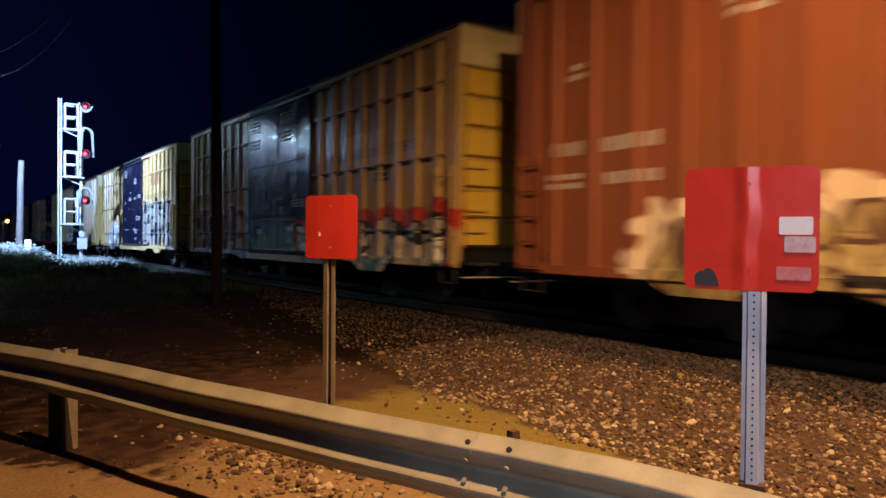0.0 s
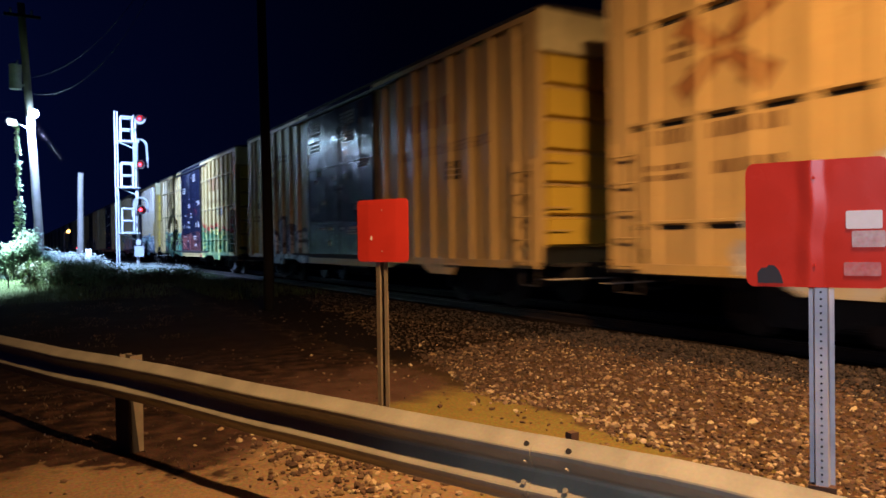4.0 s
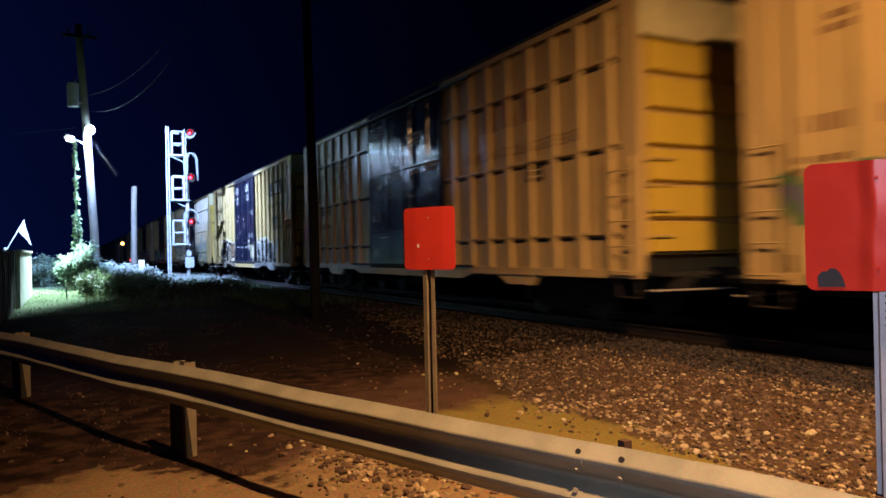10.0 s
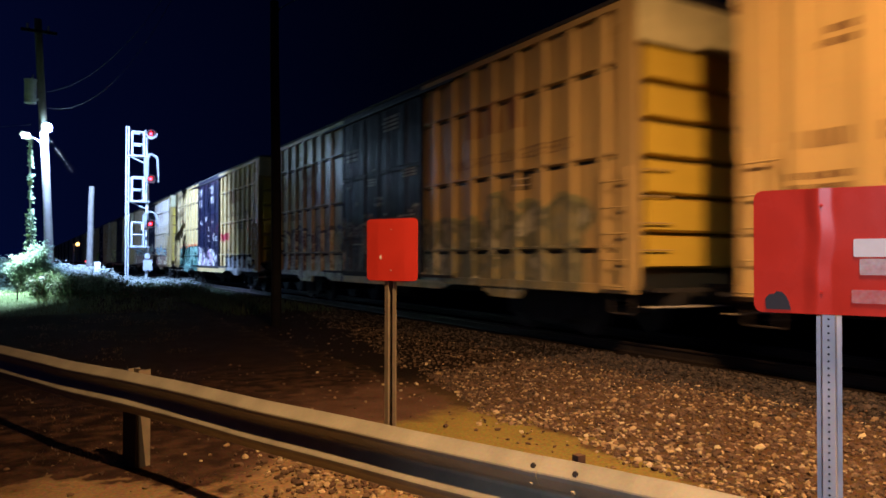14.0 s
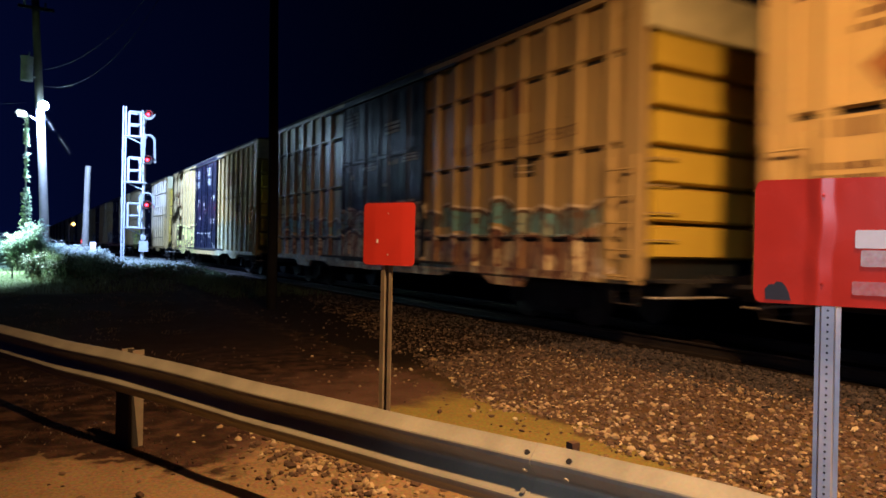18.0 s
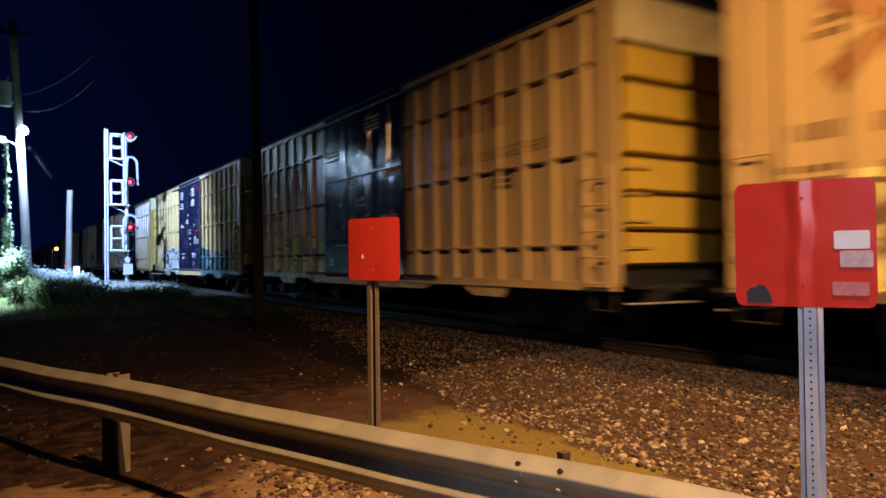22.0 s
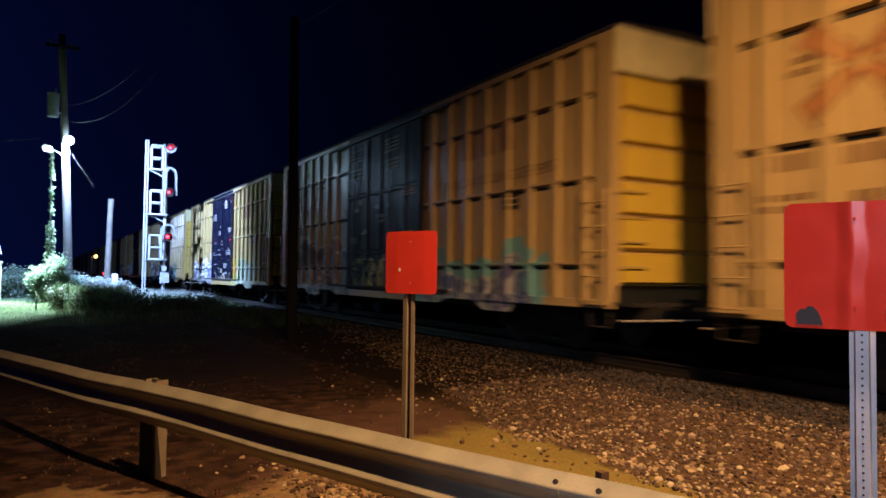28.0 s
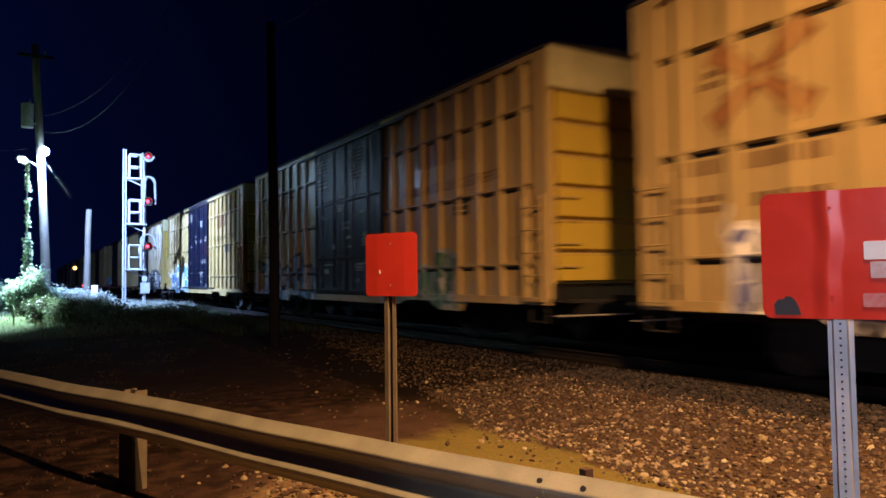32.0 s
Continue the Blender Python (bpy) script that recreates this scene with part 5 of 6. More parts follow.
def boxcar(k, y0, paint, door_paint, ribs, label, stencils, emblem, slogan):
    car = thing("boxcar", (TRACK_X, y0, RAIL_Z), label, "boxcar", "boxcars of the passing freight train")
    base, dbase = PAINT_CLEAN, DOOR_CLEAN
    put("body", body_bm, car, paint, base)
    for i, u in enumerate(POSTS_A):
        put("side_post|a%d" % i, lambda u=u: hat(u), car, paint, base)
    for i, u in enumerate(POSTS_B):
        put("side_post|b%d" % i, lambda u=u: hat(u), car, paint, base)
    for i, (a, b) in enumerate(((0.0, COR), (BODY - COR, BODY))):
        put("corner_post|%d" % i, lambda a=a, b=b: box(B(), SIDE, SKIN + 0.02, a, b, Z0 + 0.16, Z1 - 0.06), car, paint, base)
    for i, (a, b) in enumerate(((COR, DOOR0), (DOOR1, BODY - COR))):
        put("top_rail|%d" % i, lambda a=a, b=b: box(B(), SIDE - 0.006, SKIN, a, b, Z1 - 0.16, Z1 - 0.055), car, paint, base)
    put("door_header", lambda: box(B(), SIDE - 0.004, SKIN, DOOR0, DOOR1, Z1 - 0.17, Z1 - 0.055), car, door_paint, dbase, "dark header rail over the doors")
    if ribs:
        for j, z in enumerate(SEAMS):
            for i, (a, b) in enumerate(((COR, DOOR0 - 0.1), (DOOR1 + 0.1, BODY - COR))):
                put("stringer|%d%d" % (j, i), lambda z=z, a=a, b=b: prism(B(), [(SKIN - 0.001, z), (SIDE + 0.006, z + 0.03), (SIDE + 0.006, z + 0.065), (SKIN - 0.001, z + 0.07)], "y", a, b), car, paint, base)
                # thin dark strip on the panel paints the shadow under the stringer
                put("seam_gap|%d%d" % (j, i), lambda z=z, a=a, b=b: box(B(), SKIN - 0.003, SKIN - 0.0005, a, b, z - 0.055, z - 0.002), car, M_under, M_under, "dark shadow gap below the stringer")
    put("side_sill", sill_bm, car, paint, base)
    for i, y in enumerate((3.4, BODY - 3.4)):
        put("jacking_pad|%d" % i, lambda y=y: pad_bm(y), car, paint, base)
    put("roof", roof_bm, car, M_roof, M_roof, "ribbed weathered dark roof")
    for i, (y, o) in enumerate(((0.03, -1), (BODY - 0.03, 1))):
        e = put("end_panel|%d" % i, lambda y=y, o=o: end_sheet(y, o), car, END_PAINT, END_PAINT, "corrugated yellow end")
        for n in range(len(END_Z) - 1):
            put("end_rib|%d%d" % (i, n), lambda y=y, o=o, n=n: end_rib(y, o, n), e, END_PAINT, END_PAINT)
    for i, (a, b) in enumerate(((-0.065, 0.0), (BODY, BODY + 0.065))):
        put("end_cap|%d" % i, lambda a=a, b=b: box(B(), -1.58, 1.58, a, b, 4.62, Z1 - 0.01), car, M_pale, M_pale, "pale cream top band of the end")
    put("door_sill", lambda: box(B(), SIDE - 0.006, SKIN, DOOR0, DOOR1, Z0 + 0.116, Z0 + 0.236), car, M_under, M_under, "grimy sill below the doors")
    # doors
    mid = (DOOR0 + DOOR1) / 2
    for i, (a, b) in enumerate(((DOOR0, mid), (mid, DOOR1))):
        d = put("door|%d" % i, lambda a=a, b=b: door_leaf(a, b), car, door_paint, dbase, "dark plug door")
        for j, z in enumerate((1.95, 3.55)):
            put("door_rib|%d%d" % (i, j), lambda a=a, b=b, z=z: door_rib(a, b, z), d, door_paint, dbase)
        for j in range(4):
            y = a + (b - a) * (j + 1) / 5
            put("door_fluting|%d%d" % (i, j), lambda y=y: door_fluting(y), d, door_paint, dbase)
        for j, y in enumerate((a + 0.02, b - 0.09)):
            put("door_stile|%d%d" % (i, j), lambda y=y: door_stile(y), d, door_paint, dbase)
        for j, f in enumerate((0.28, 0.72)):
            y = a + (b - a) * f
            put("locking_bar|%d%d" % (i, j), lambda y=y: bar(B(), (SIDE - 0.045, y, Z0 + 0.30), (SIDE - 0.045, y, Z1 - 0.3), 0.022, 8), d, door_paint, dbase)
        y = a + (b - a) * 0.5
        put("handle|%d" % i, lambda y=y: tube(B(), [(SIDE - 0.03, y - 0.3, 1.75), (SIDE - 0.07, y - 0.25, 1.75), (SIDE - 0.07, y + 0.25, 1.75), (SIDE - 0.03, y + 0.3, 1.75)], 0.016, 6), d, M_stencil, M_stencil, "worn door handle")
    for j, z in enumerate((Z0 + 0.21, Z1 - 0.21)):
        put("door_track|%d" % j, lambda z=z: box(B(), SIDE - 0.06, SIDE + 0.005, DOOR0 - 1.4, DOOR1 + 1.4, z - 0.03, z + 0.03), car, M_under if j == 0 else M_black, M_under if j == 0 else M_black)
    if stencils:
        rng = random.Random(stencils)
        blocks = [(DOOR1 - 1.0, DOOR1 - 0.25, 4.52, 4.92, 4), (DOOR1 - 1.0, DOOR1 - 0.25, 4.02, 4.38, 3), (mid - 1.1, mid - 0.3, 4.52, 4.92, 4), (mid - 1.1, mid - 0.35, 4.06, 4.38, 3), (mid + 0.2, mid + 0.5, 3.5, 3.72, 1), (mid + 0.2, mid + 0.75, 3.24, 3.46, 2), (mid - 0.1 + rng.uniform(-0.2, 0.2), mid + 0.3, 2.68, 2.98, 1), (DOOR1 - 0.7, DOOR1 - 0.2, 2.2, 2.4, 2),
                  (DOOR0 + 0.3, DOOR0 + 1.1, 3.3, 3.6, 3), (DOOR0 + 0.4, DOOR0 + 1.3, 2.2, 2.44, 2), (mid - 1.2, mid - 0.5, 1.55, 1.75, 2), (DOOR1 - 0.6, DOOR1 - 0.25, 1.2, 1.42, 2), (DOOR0 + 0.2, DOOR0 + 0.6, 1.05, 1.2, 1)]
        for n, (a, b, z0, z1, lines) in enumerate(blocks):
            if rng.random() < 0.12:
                continue
            key = "stencil|%d_%d" % (stencils, n)
            bars = text_bars(a, b, z0, z1, lines, stencils * 31 + n, 3) if z0 > 4 else text_bars(a, b - 0.12, z0, z1, lines + 1, stencils * 31 + n, 5)

            def flat(bars=bars):
                bm = B()
                for r in bars:
                    us, zs = [p[0] for p in r], [p[1] for p in r]
                    box(bm, SIDE - 0.0105, SIDE - 0.0065, min(us), max(us), min(zs), max(zs))
                return bm
            put(key, flat, car, M_stencil, M_stencil, "white stencilled data lines")
        for n in range(13):
            a = rng.uniform(DOOR0 + 0.2, DOOR1 - 0.5)
            z = rng.choice((1.25, 1.5, 1.7, 2.2, 2.45, 2.8, 3.1, 3.3))
            w, h = rng.uniform(0.06, 0.20), rng.uniform(0.05, 0.14)
            put("decal|%d_%d" % (stencils, n), lambda a=a, z=z, w=w, h=h: box(B(), SIDE - 0.0112, SIDE - 0.0068, a, a + w, z, z + h), car, M_stencil, M_stencil, "small worn white decal")
    # emblems and lettering on the side
    r = BODY
    if emblem:
        at = r - EMBLEM_AT.get(k, 1.95)
        put("emblem_edge|%.2f" % at, lambda: slabs_on_side(cross_shape(at, 3.77, 1.3, 1.0, 0.28, 0.02)), car, M_logo_dark, M_logo_dark, "dark-edged red cross emblem")
        put("emblem|%.2f" % at, lambda: bm_shift(slabs_on_side(cross_shape(at, 3.77, 1.3, 1.0, 0.28)), -0.0035), car, M_logo_red, M_logo_red, "faded red cross emblem")
    ink = M_stencil if k < 0 else M_brownink
    put("mark|0", lambda: slabs_on_side(text_bars(r - 2.75, r - 1.75, 2.58, 2.92, 1, 3, 8) + text_bars(r - 1.35, r - 0.80, 2.58, 2.92, 1, 4, 5)), car, ink, M_brownink, "dark reporting mark")
    put("mark|1", lambda: slabs_on_side(text_bars(r - 2.75, r - 1.75, 2.12, 2.40, 1, 5, 8) + text_bars(r - 1.35, r - 0.70, 2.12, 2.40, 2, 6, 3)), car, ink, M_brownink, "dark car number")
    put("mark|2", lambda: slabs_on_side(text_bars(r - 1.45, r - 1.05, 3.75, 4.05, 2, 7, 2) + text_bars(r - 4.3, r - 3.75, 4.05, 4.35, 2, 8, 1)), car, ink, M_brownink, "dark data lines")
    if slogan == "big":
        put("emblem_block", lambda: slabs_on_side([rect(1.15, 3.7, 3.92, 4.52)]), car, M_black, M_black, "black emblem panel")
        put("emblem_panel", lambda: bm_shift(slabs_on_side(emblem_blocks(3.4, 4.0, 0.43)), -0.0035), car, M_white, M_white, "white emblem blocks")
        put("lettering", lambda: slabs_on_side(words_on_side("Railcar Pooling", 4.1, 3.38, 0.46) + words_on_side("Experts", 3.4, 2.86, 0.46) + text_bars(1.6, 3.4, 2.38, 2.64, 1, 9, 4)), car, M_brownink, M_brownink, "dark slogan lettering")
    else:
        put("emblem_panel|red", lambda: slabs_on_side(emblem_blocks(4.7, 3.78, 0.62)), car, M_logo_faint, M_logo_faint, "large faded red emblem blocks")
        put("lettering|small", lambda: slabs_on_side(words_on_side("RAILCAR POOLING EXPERTS", 5.3, 3.20, 0.30)), car, M_brownink, M_brownink, "small dark slogan lettering")
    put("placard", lambda: bm_shift(slabs_on_side([rect(2.62, 3.02, 2.62, 3.0)]), -0.004), car, M_black, M_black, "small black placard")
    put("placard_print", lambda: bm_shift(slabs_on_side([rect(2.66, 2.98, 2.70, 2.73), rect(2.66, 2.98, 2.82, 2.85)]), -0.0075), car, M_stencil, M_stencil)
    # ladders, grab irons, end fittings
    for i, (a, b) in enumerate(((0.10, 0.62), (BODY - 0.62, BODY - 0.10))):
        e = put("side_ladder|%d" % i, lambda a=a, b=b: ladder_frame(a, b, SIDE - 0.05), car, paint, base, "side ladder")
        for j in range(5):
            z = 0.95 + 0.4 * j
            put("rung|%d%d" % (i, j), lambda a=a, b=b, z=z: bar(B(), (SIDE - 0.07, a, z), (SIDE - 0.07, b, z), 0.016, 6), e, paint, base)
    for i, (y, o) in enumerate(((0.0, -1), (BODY, 1))):
        for j, z in enumerate((1.5, 1.9, 2.3, 2.7)):
            put("end_grab_iron|%d%d" % (i, j), lambda y=y, o=o, z=z: tube(B(), [(-1.46, y, z), (-1.46, y + o * 0.12, z), (-1.0, y + o * 0.12, z), (-1.0, y, z)], 0.013, 6), car, paint, base)
        put("cut_lever|%d" % i, lambda y=y, o=o: tube(B(), [(-1.58, y + o * 0.16, Z0 - 0.12), (-0.5, y + o * 0.22, Z0 - 0.13), (0.1, y + o * 0.26, Z0 - 0.13)], 0.015, 6), car, M_stencil, M_stencil, "pale uncoupling lever")
        put("crossover_step|%d" % i, lambda y=y, o=o: box(B(), -1.45, 1.45, min(y + o * 0.10, y + o * 0.36), max(y + o * 0.10, y + o * 0.36), Z0 + 0.10, Z0 + 0.15), car, M_under, M_under)

        def stirrup(y=y, o=o):
            bm = B()
            a, b = y - o * 0.10, y - o * 0.55
            tube(bm, [(-1.56, a, Z0 + 0.08), (-1.56, a, Z0 - 0.24), (-1.56, b, Z0 - 0.24), (-1.56, b, Z0 + 0.08)], 0.018, 6)
            return bm
        put("stirrup|%d" % i, stirrup, car, M_wheel, M_wheel, "worn sill step")

        def coupler(y=y, o=o):
            bm = B()
            e = y + o * 0.94
            box(bm, -0.10, 0.10, min(y, y + o * 0.72), max(y, y + o * 0.72), 0.70, 0.98)
            box(bm, -0.20, 0.20, min(y + o * 0.72, e), max(y + o * 0.72, e), 0.62, 1.02)
            tube(bm, [(0.25, y, 0.75), (0.25, y + o * 0.5, 0.5), (0.22, y + o * 0.93, 0.45)], 0.025, 6)
            return bm
        put("coupler|%d" % i, coupler, car, M_under, M_under, "grimy coupler")
    put("centre_sill", lambda: box(B(), -0.35, 0.35, 0.05, BODY - 0.05, 0.62, Z0 + 0.06), car, M_under, M_under)
    put("floor_beam", lambda: box(B(), SIDE + 0.065, 1.5, 0.76, BODY - 0.76, Z0 + 0.02, Z0 + 0.075), car, M_under, M_under)
    put("brake_reservoir", lambda: bar(B(), (-0.9, 8.0, 0.62), (-0.9, 9.4, 0.62), 0.2, 12), car, M_under, M_under)
    axles = []
    for i, y in enumerate((2.75, BODY - 2.75)):
        t = put("truck_bolster|%d" % i, lambda y=y: box(B(), -1.1, 1.1, y - 0.2, y + 0.2, 0.42, 0.70), car, M_under, M_under)
        for j, s in enumerate((-1, 1)):
            def frame_at(y=y, s=s):
                bm = side_frame(s)
                bmesh.ops.translate(bm, verts=bm.verts, vec=(0, y, 0))
                return bm
            put("side_frame|%d%d" % (i, j), frame_at, t, M_under, M_under, "cast truck side frame")
        for j, dy in enumerate((-0.89, 0.89)):
            w = put("wheelset", wheelset, car, M_wheel, M_wheel, "worn steel wheelset")
            w.location = (0, y + dy, 0.45)
            axles.append(w)
    return car, axles


def bm_shift(bm, dx):
    bmesh.ops.translate(bm, verts=bm.verts, vec=(dx, 0, 0))
    return bm


PAINT_CLEAN = car_paint("yellow_boxcar_paint", YELLOW, 0.28, None, 0.38, 0.28, 0.03)
END_PAINT = car_paint("yellow_end_paint", (0.60, 0.42, 0.045), 0.5, None, 0.12)
DOOR_CLEAN = car_paint("glossy_navy_door_paint", NAVY, 0.12, None, 0.01, 0.45, 0.03)
DOOR_DULL = car_paint("dull_navy_door_paint", NAVY, 0.34, None, 0.01, 0.12, 0.03)
RED_PAINT = car_paint("oxide_red_boxcar_paint", (0.22, 0.067, 0.024), 0.55, None, 0.2)

CREAM, WHITE, BLACK, TEAL, GREEN, LIME = (0.62, 0.52, 0.36), (0.70, 0.68, 0.62), (0.02, 0.018, 0.02), (0.16, 0.36, 0.36), (0.04, 0.13, 0.06), (0.42, 0.52, 0.05)
REDP, BLUE, BROWN, PALEY, GREY = (0.40, 0.05, 0.03), (0.10, 0.32, 0.62), (0.10, 0.05, 0.03), (0.66, 0.62, 0.20), (0.34, 0.36, 0.38)
L0, L1 = DOOR1 + 0.3, BODY - 0.9
# per car: ribbed sides, sprayed bands on leading section / door / rear section (fills, line, top), slogan
def spray(u0, u1, top, fill_a, fill_b, line, rim=None, rim_width=0.06, foot=0.0, arch=0.8, dense=1.0):
    """A band of sprayed letters; arch 0 leaves its top flat."""
    return (u0, u1, top, fill_a, fill_b, line, rim or line, rim_width, foot, arch, dense)


SHADE = (0.16, 0.095, 0.05)
SPRAY = {
    0: (True, spray(0.3, DOOR0 + 0.2, 1.72, CREAM, WHITE, BLACK, REDP, 0.30), spray(L0, L1, 2.25, (0.50, 0.40, 0.28), SHADE, BROWN, (0.58, 0.48, 0.36), 0.10)),
    1: (True, spray(0.8, DOOR0, 2.9, (0.34, 0.33, 0.28), (0.48, 0.45, 0.36), BLACK, (0.50, 0.47, 0.38), 0.07, foot=0.9, arch=0.7), spray(L0 + 0.8, L1 - 1.5, 2.0, WHITE, (0.40, 0.37, 0.28), GREY)),
    2: (False, None, spray(L0, L0 + 3.6, 1.9, WHITE, GREY, BLACK)),
    3: (True, spray(0.6, DOOR0, 2.1, GREEN, PALEY, GREEN, REDP, 0.12), spray(L0, L1 - 0.6, 2.0, (0.05, 0.15, 0.10), (0.20, 0.26, 0.10), BLACK, (0.10, 0.20, 0.16), 0.08, arch=0.3)),
    4: (False, spray(0.4, DOOR0 + 0.5, 1.95, TEAL, (0.42, 0.46, 0.48), (0.07, 0.10, 0.13), (0.30, 0.38, 0.42), 0.08), spray(L0, L1, 2.0, (0.22, 0.09, 0.09), (0.30, 0.10, 0.06), (0.10, 0.09, 0.13), (0.07, 0.12, 0.05), 0.12)),
    5: (True, None, None),
    6: (False, spray(2.5, DOOR0 + 0.1, 2.0, BLACK, (0.05, 0.045, 0.04), (0.36, 0.34, 0.29), WHITE, 0.05), spray(L0, L1 - 1.2, 1.9, SHADE, CREAM, BLACK, WHITE)),
    7: (True, spray(1.2, DOOR0, 2.3, (0.26, 0.23, 0.11), (0.36, 0.35, 0.25), (0.13, 0.13, 0.08), (0.20, 0.20, 0.10), 0.08), spray(L0, L1, 2.15, BROWN, (0.34, 0.27, 0.12), (0.50, 0.44, 0.26), BLACK, 0.1, dense=1.7)),
    8: (True, spray(0.8, 5.0, 1.6, GREY, WHITE, BLACK), spray(L0, L1 - 0.4, 2.0, (0.05, 0.19, 0.15), (0.21, 0.36, 0.28), (0.02, 0.06, 0.045), (0.46, 0.13, 0.05), 0.10, arch=0.35, dense=1.25)),
    9: (True, spray(0.9, DOOR0, 1.62, (0.62, 0.52, 0.30), (0.36, 0.22, 0.11), (0.13, 0.06, 0.04), CREAM, 0.05, arch=0.3, dense=1.9), spray(DOOR0, L1 - 0.2, 1.62, CREAM, (0.36, 0.22, 0.12), (0.12, 0.06, 0.04), CREAM, 0.05, arch=0.3, dense=1.9)),
    10: (False, spray(1.0, DOOR0, 2.15, (0.50, 0.48, 0.26), (0.44, 0.46, 0.32), (0.34, 0.30, 0.16), (0.40, 0.38, 0.22), 0.08), spray(L0 - 0.2, L1 - 0.8, 2.1, (0.72, 0.66, 0.22), (0.66, 0.60, 0.20), SHADE, (0.70, 0.64, 0.22), 0.1, arch=0.2)),
    11: (True, None, spray(L0, L1 - 0.9, 2.0, LIME, PALEY, (0.10, 0.14, 0.03), (0.46, 0.30, 0.05), 0.06)),
    12: (True, spray(1.6, DOOR0, 1.75, (0.03, 0.09, 0.06), TEAL, BLACK, (0.36, 0.36, 0.28), 0.07), spray(L0, L1 - 1.0, 2.05, WHITE, (0.44, 0.45, 0.41), (0.05, 0.04, 0.03), GREY, 0.06, arch=0.4)),
    13: (True, None, spray(L0 + 0.4, L1 - 1.0, 1.9, WHITE, GREY, BLACK)),
    14: (True, spray(2.2, DOOR0, 1.5, (0.05, 0.08, 0.25), (0.10, 0.10, 0.24), GREY, TEAL, 0.35), spray(L0 - 0.3, BODY - 0.4, 2.2, (0.56, 0.44, 0.30), (0.06, 0.045, 0.035), (0.26, 0.16, 0.09), (0.52, 0.42, 0.30), 0.08)),
    15: (True, spray(2.4, DOOR0 + 0.4, 1.85, (0.32, 0.37, 0.22), (0.50, 0.48, 0.38), (0.18, 0.22, 0.15), (0.30, 0.36, 0.20), 0.06, arch=0.5), spray(L0, L1 - 0.6, 1.95, BLACK, (0.12, 0.13, 0.26), WHITE, (0.60, 0.54, 0.44), 0.10)),
    16: (True, spray(3.0, DOOR0, 1.7, TEAL, GREEN, GREY), spray(L0, L1, 1.9, BLUE, WHITE, BLACK)),
    17: (True, None, spray(L0, L1, 2.0, BLUE, TEAL, WHITE)),
    18: (False, spray(0.6, DOOR0, 1.9, WHITE, GREY, BLACK), None),
}
# further rows of spray over the first ones
MORE = {
    0: [spray(L0 + 0.5, L1 - 1.0, 1.25, (0.16, 0.09, 0.05), (0.44, 0.34, 0.24), BROWN)],
    8: [spray(4.9, 6.3, 2.5, (0.50, 0.03, 0.05), (0.46, 0.03, 0.05), (0.40, 0.03, 0.04), None, 0.02, foot=2.2, arch=0.1)],
    9: [spray(0.9, DOOR0, 2.12, (0.30, 0.36, 0.26), (0.14, 0.33, 0.34), (0.12, 0.08, 0.05), CREAM, 0.05, foot=1.66, arch=0.35, dense=1.5),
        spray(DOOR0, L1 - 0.2, 2.14, (0.30, 0.36, 0.26), (0.14, 0.33, 0.34), (0.12, 0.08, 0.05), CREAM, 0.05, foot=1.66, arch=0.4, dense=1.5)],
    15: [spray(5.7, DOOR0 + 0.1, 1.95, LIME, (0.60, 0.58, 0.14), (0.56, 0.26, 0.08), LIME, 0.06)],
}


DOOR_SPRAY = {
    0: spray(DOOR0, DOOR0 + 0.8, 1.6, CREAM, WHITE, NAVY, REDP, 0.12),
    3: spray(DOOR0 + 0.1, DOOR1 - 0.1, 1.95, NAVY, (0.16, 0.05, 0.045), (0.08, 0.03, 0.03)),
    4: spray(DOOR0 + 0.05, DOOR0 + 1.5, 2.0, (0.46, 0.24, 0.14), (0.50, 0.46, 0.40), NAVY),
    6: spray(DOOR0 + 0.05, DOOR0 + 1.4, 1.9, NAVY, (0.50, 0.44, 0.28), NAVY),
    7: spray(DOOR0 + 0.05, DOOR1, 2.3, NAVY, (0.22, 0.20, 0.15), (0.05, 0.04, 0.04), (0.34, 0.32, 0.27), dense=2.0),
    8: spray(DOOR0 + 0.4, DOOR1 + 0.1, 1.75, (0.44, 0.26, 0.36), WHITE, NAVY),
    14: spray(DOOR0 + 0.5, DOOR1 - 0.4, 1.85, NAVY, (0.40, 0.46, 0.18), NAVY),
    15: spray(DOOR0 + 0.3, DOOR1 - 0.3, 1.4, NAVY, CREAM, NAVY),
}
SLACK = {0: -0.2, 1: 0.2, 3: -0.02, 7: -0.18, 8: -0.1, 9: -0.08, 12: 0.02, 15: -0.13, 16: 0.05}


def train_y(k, t):
    """Where the leading end of car k is: a slowly braking train, one car length every two seconds."""
    return LENGTH * k + 0.947 * SLACK.get(k, 0.0) - 10.126 * t + 10.685 + 0.006483 * t * t + 0.0000752 * t ** 3


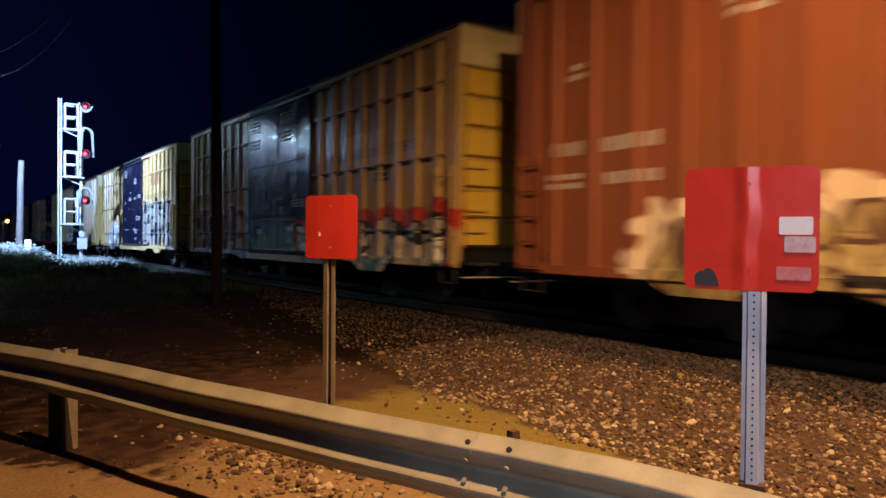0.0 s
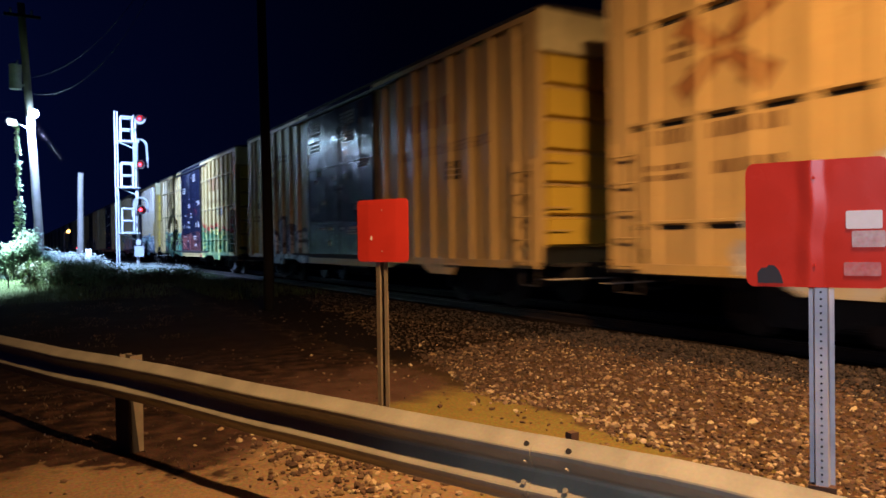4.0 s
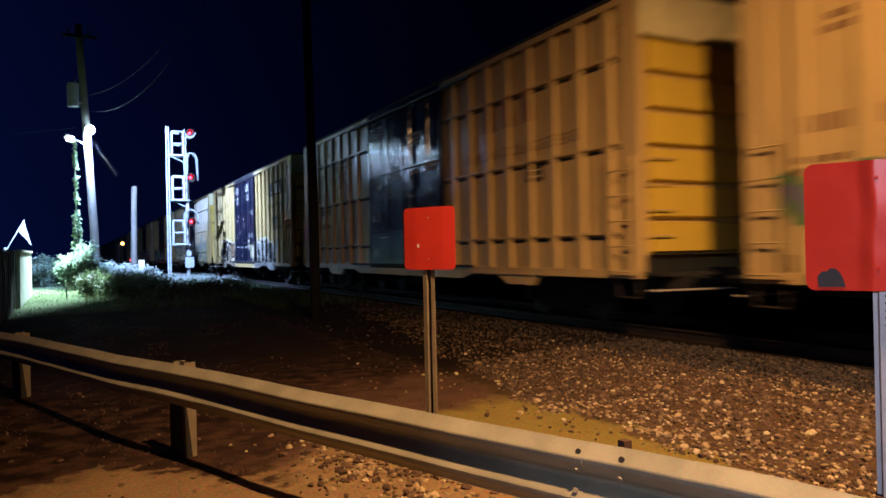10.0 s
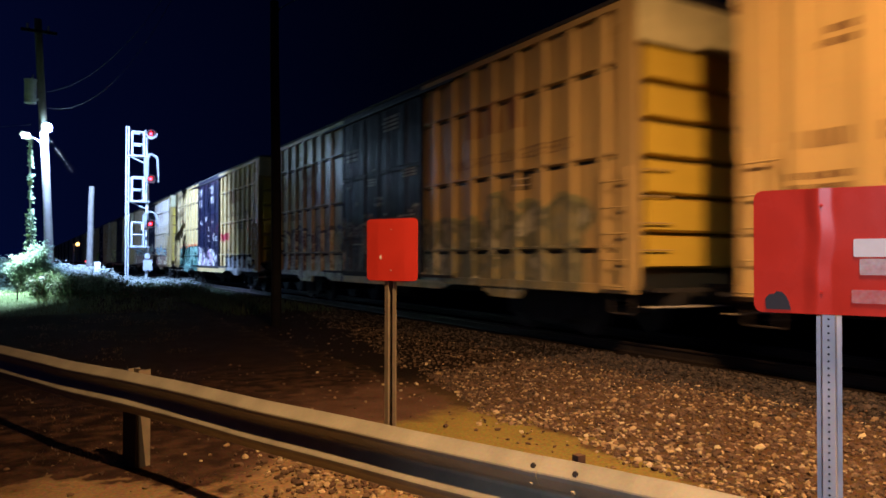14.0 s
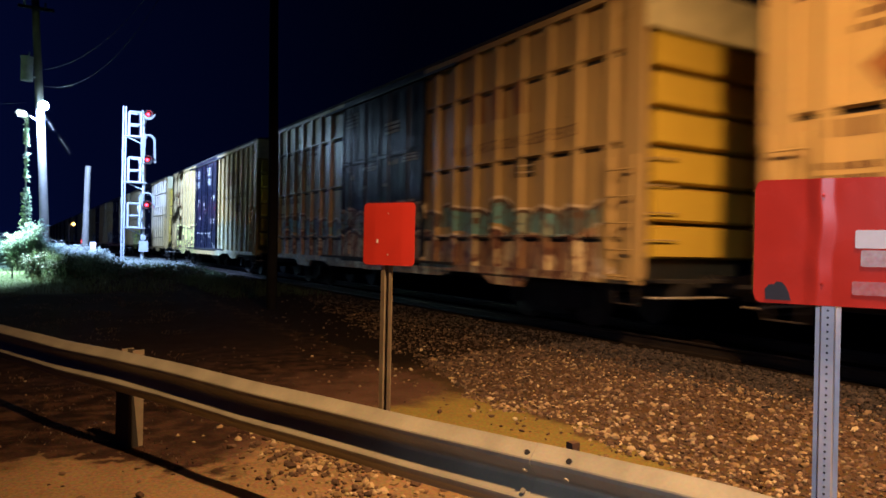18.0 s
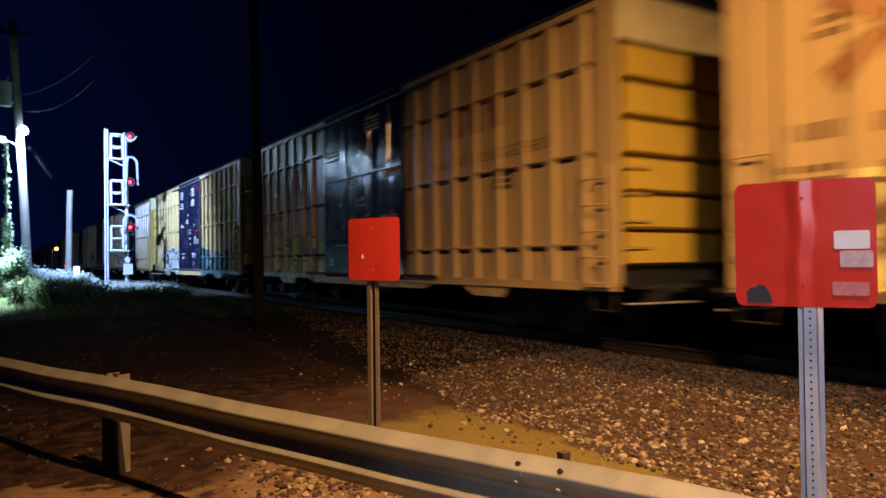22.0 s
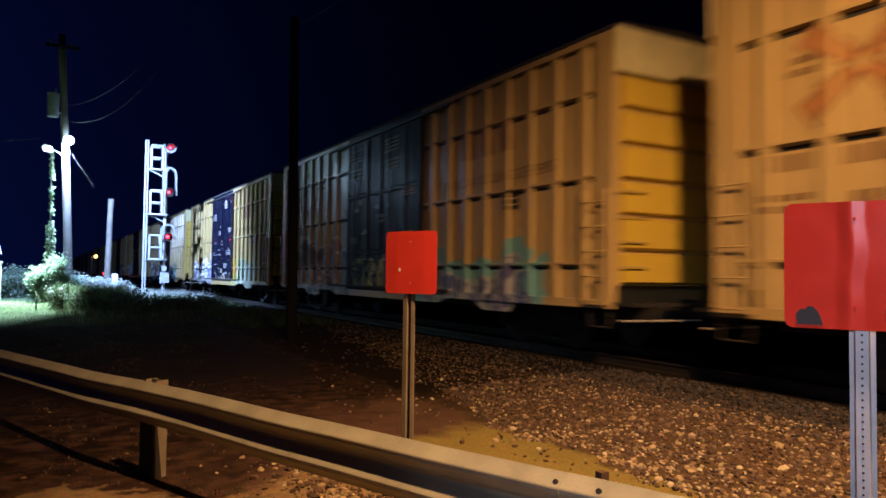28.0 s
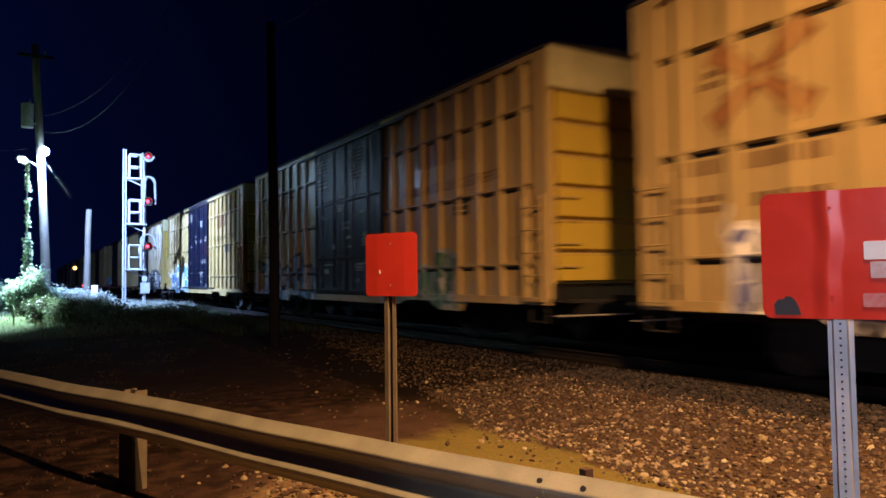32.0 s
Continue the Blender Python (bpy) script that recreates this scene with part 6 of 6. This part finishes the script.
# factors that darken the yellow of some cars
YELLOW_TONE = {0: 0.88, 3: 0.82, 4: 0.75, 7: 0.86, 9: 0.88, 12: 0.85, 13: 0.72, 15: 0.82, 14: 0.9}
CARS = []
for k in range(-2, 27):
    spec = SPRAY.get(k, (k % 3 != 1, None, spray(L0, L1 - 0.5, 1.8, WHITE, GREY, BLUE) if k % 2 else None))
    ribs, lead, rear = spec
    paint, doors = PAINT_CLEAN, DOOR_CLEAN if k in (0, 1, 2, 3, 5, 11, 12, 13, 15) else DOOR_DULL
    text = "yellow %s boxcar with dark doors" % ("ribbed" if ribs else "posted")
    if k < 0:
        paint, doors = RED_PAINT, RED_PAINT
        if k == -1:
            paint = car_paint("sprayed_red_paint", (0.22, 0.067, 0.024), 0.55, [(10.2, BODY - 2.6, 1.75, (0.16, 0.17, 0.06), (0.46, 0.38, 0.16), BROWN, CREAM, 0.22, 0.0, 0.9, 1.0, 5.0)], 0.2)
        text = "oxide-red boxcar with pale sprayed lettering along its foot"
        ribs = False
    elif lead or rear:
        coat = tuple(c * YELLOW_TONE.get(k, 1.0) for c in YELLOW)
        paint = car_paint("sprayed_paint", coat, 0.28, [(*g, float(k + 2 + 9 * i)) for i, g in enumerate((lead, rear, *MORE.get(k, ()))) if g], 0.35, 0.28, 0.03)
        if rear and rear[0] < DOOR1:
            doors = car_paint("sprayed_door_paint", NAVY, 0.30, [(*rear, float(k + 11))] + [(*g, float(k + 29)) for g in MORE.get(k, ()) if g[0] <= DOOR0 < g[1]], 0.01, 0.14, 0.03)
        text += " and sprayed lettering along its foot"
    if k in DOOR_SPRAY:
        shine = (0.12, 0.45) if k in (0, 3, 15) else (0.36, 0.10)
        doors = car_paint("sprayed_door_paint", NAVY, shine[0], [(*DOOR_SPRAY[k], float(k + 21))], 0.01, shine[1], 0.03)
    car, axles = boxcar(k, train_y(k, 0), paint, doors, ribs, text, 1 + (k % 4), k >= 0 and k != 6, "big" if k in (6, 18) else "small")
    CARS.append((k, car, axles))


def motions():
    """The train rolls through, braking a little; wheels turn as their car passes the verge."""
    times = [0.0] + [float(i) for i in range(2, 32, 2)] + [32.0]
    for k, car, axles in CARS:
        walk(car, [(t, pose(TRACK_X, train_y(k, t), RAIL_Z)) for t in times])
        near = [i / FPS for i in range(32 * FPS + 1) if -13 < train_y(k, i / FPS) < 26]
        if near:
            turns = [(t, math.degrees((train_y(k, near[0]) - train_y(k, t)) / 0.45)) for t in near]
            turns = ([(0.0, 0.0)] if near[0] > 0 else []) + turns + ([(32.0, turns[-1][1])] if near[-1] < 32 else [])
            for w in axles:
                y = w.location.y
                walk(w, [(t, pose(0, y, 0.45, a, 0, 0)) for t, a in turns])


motions()
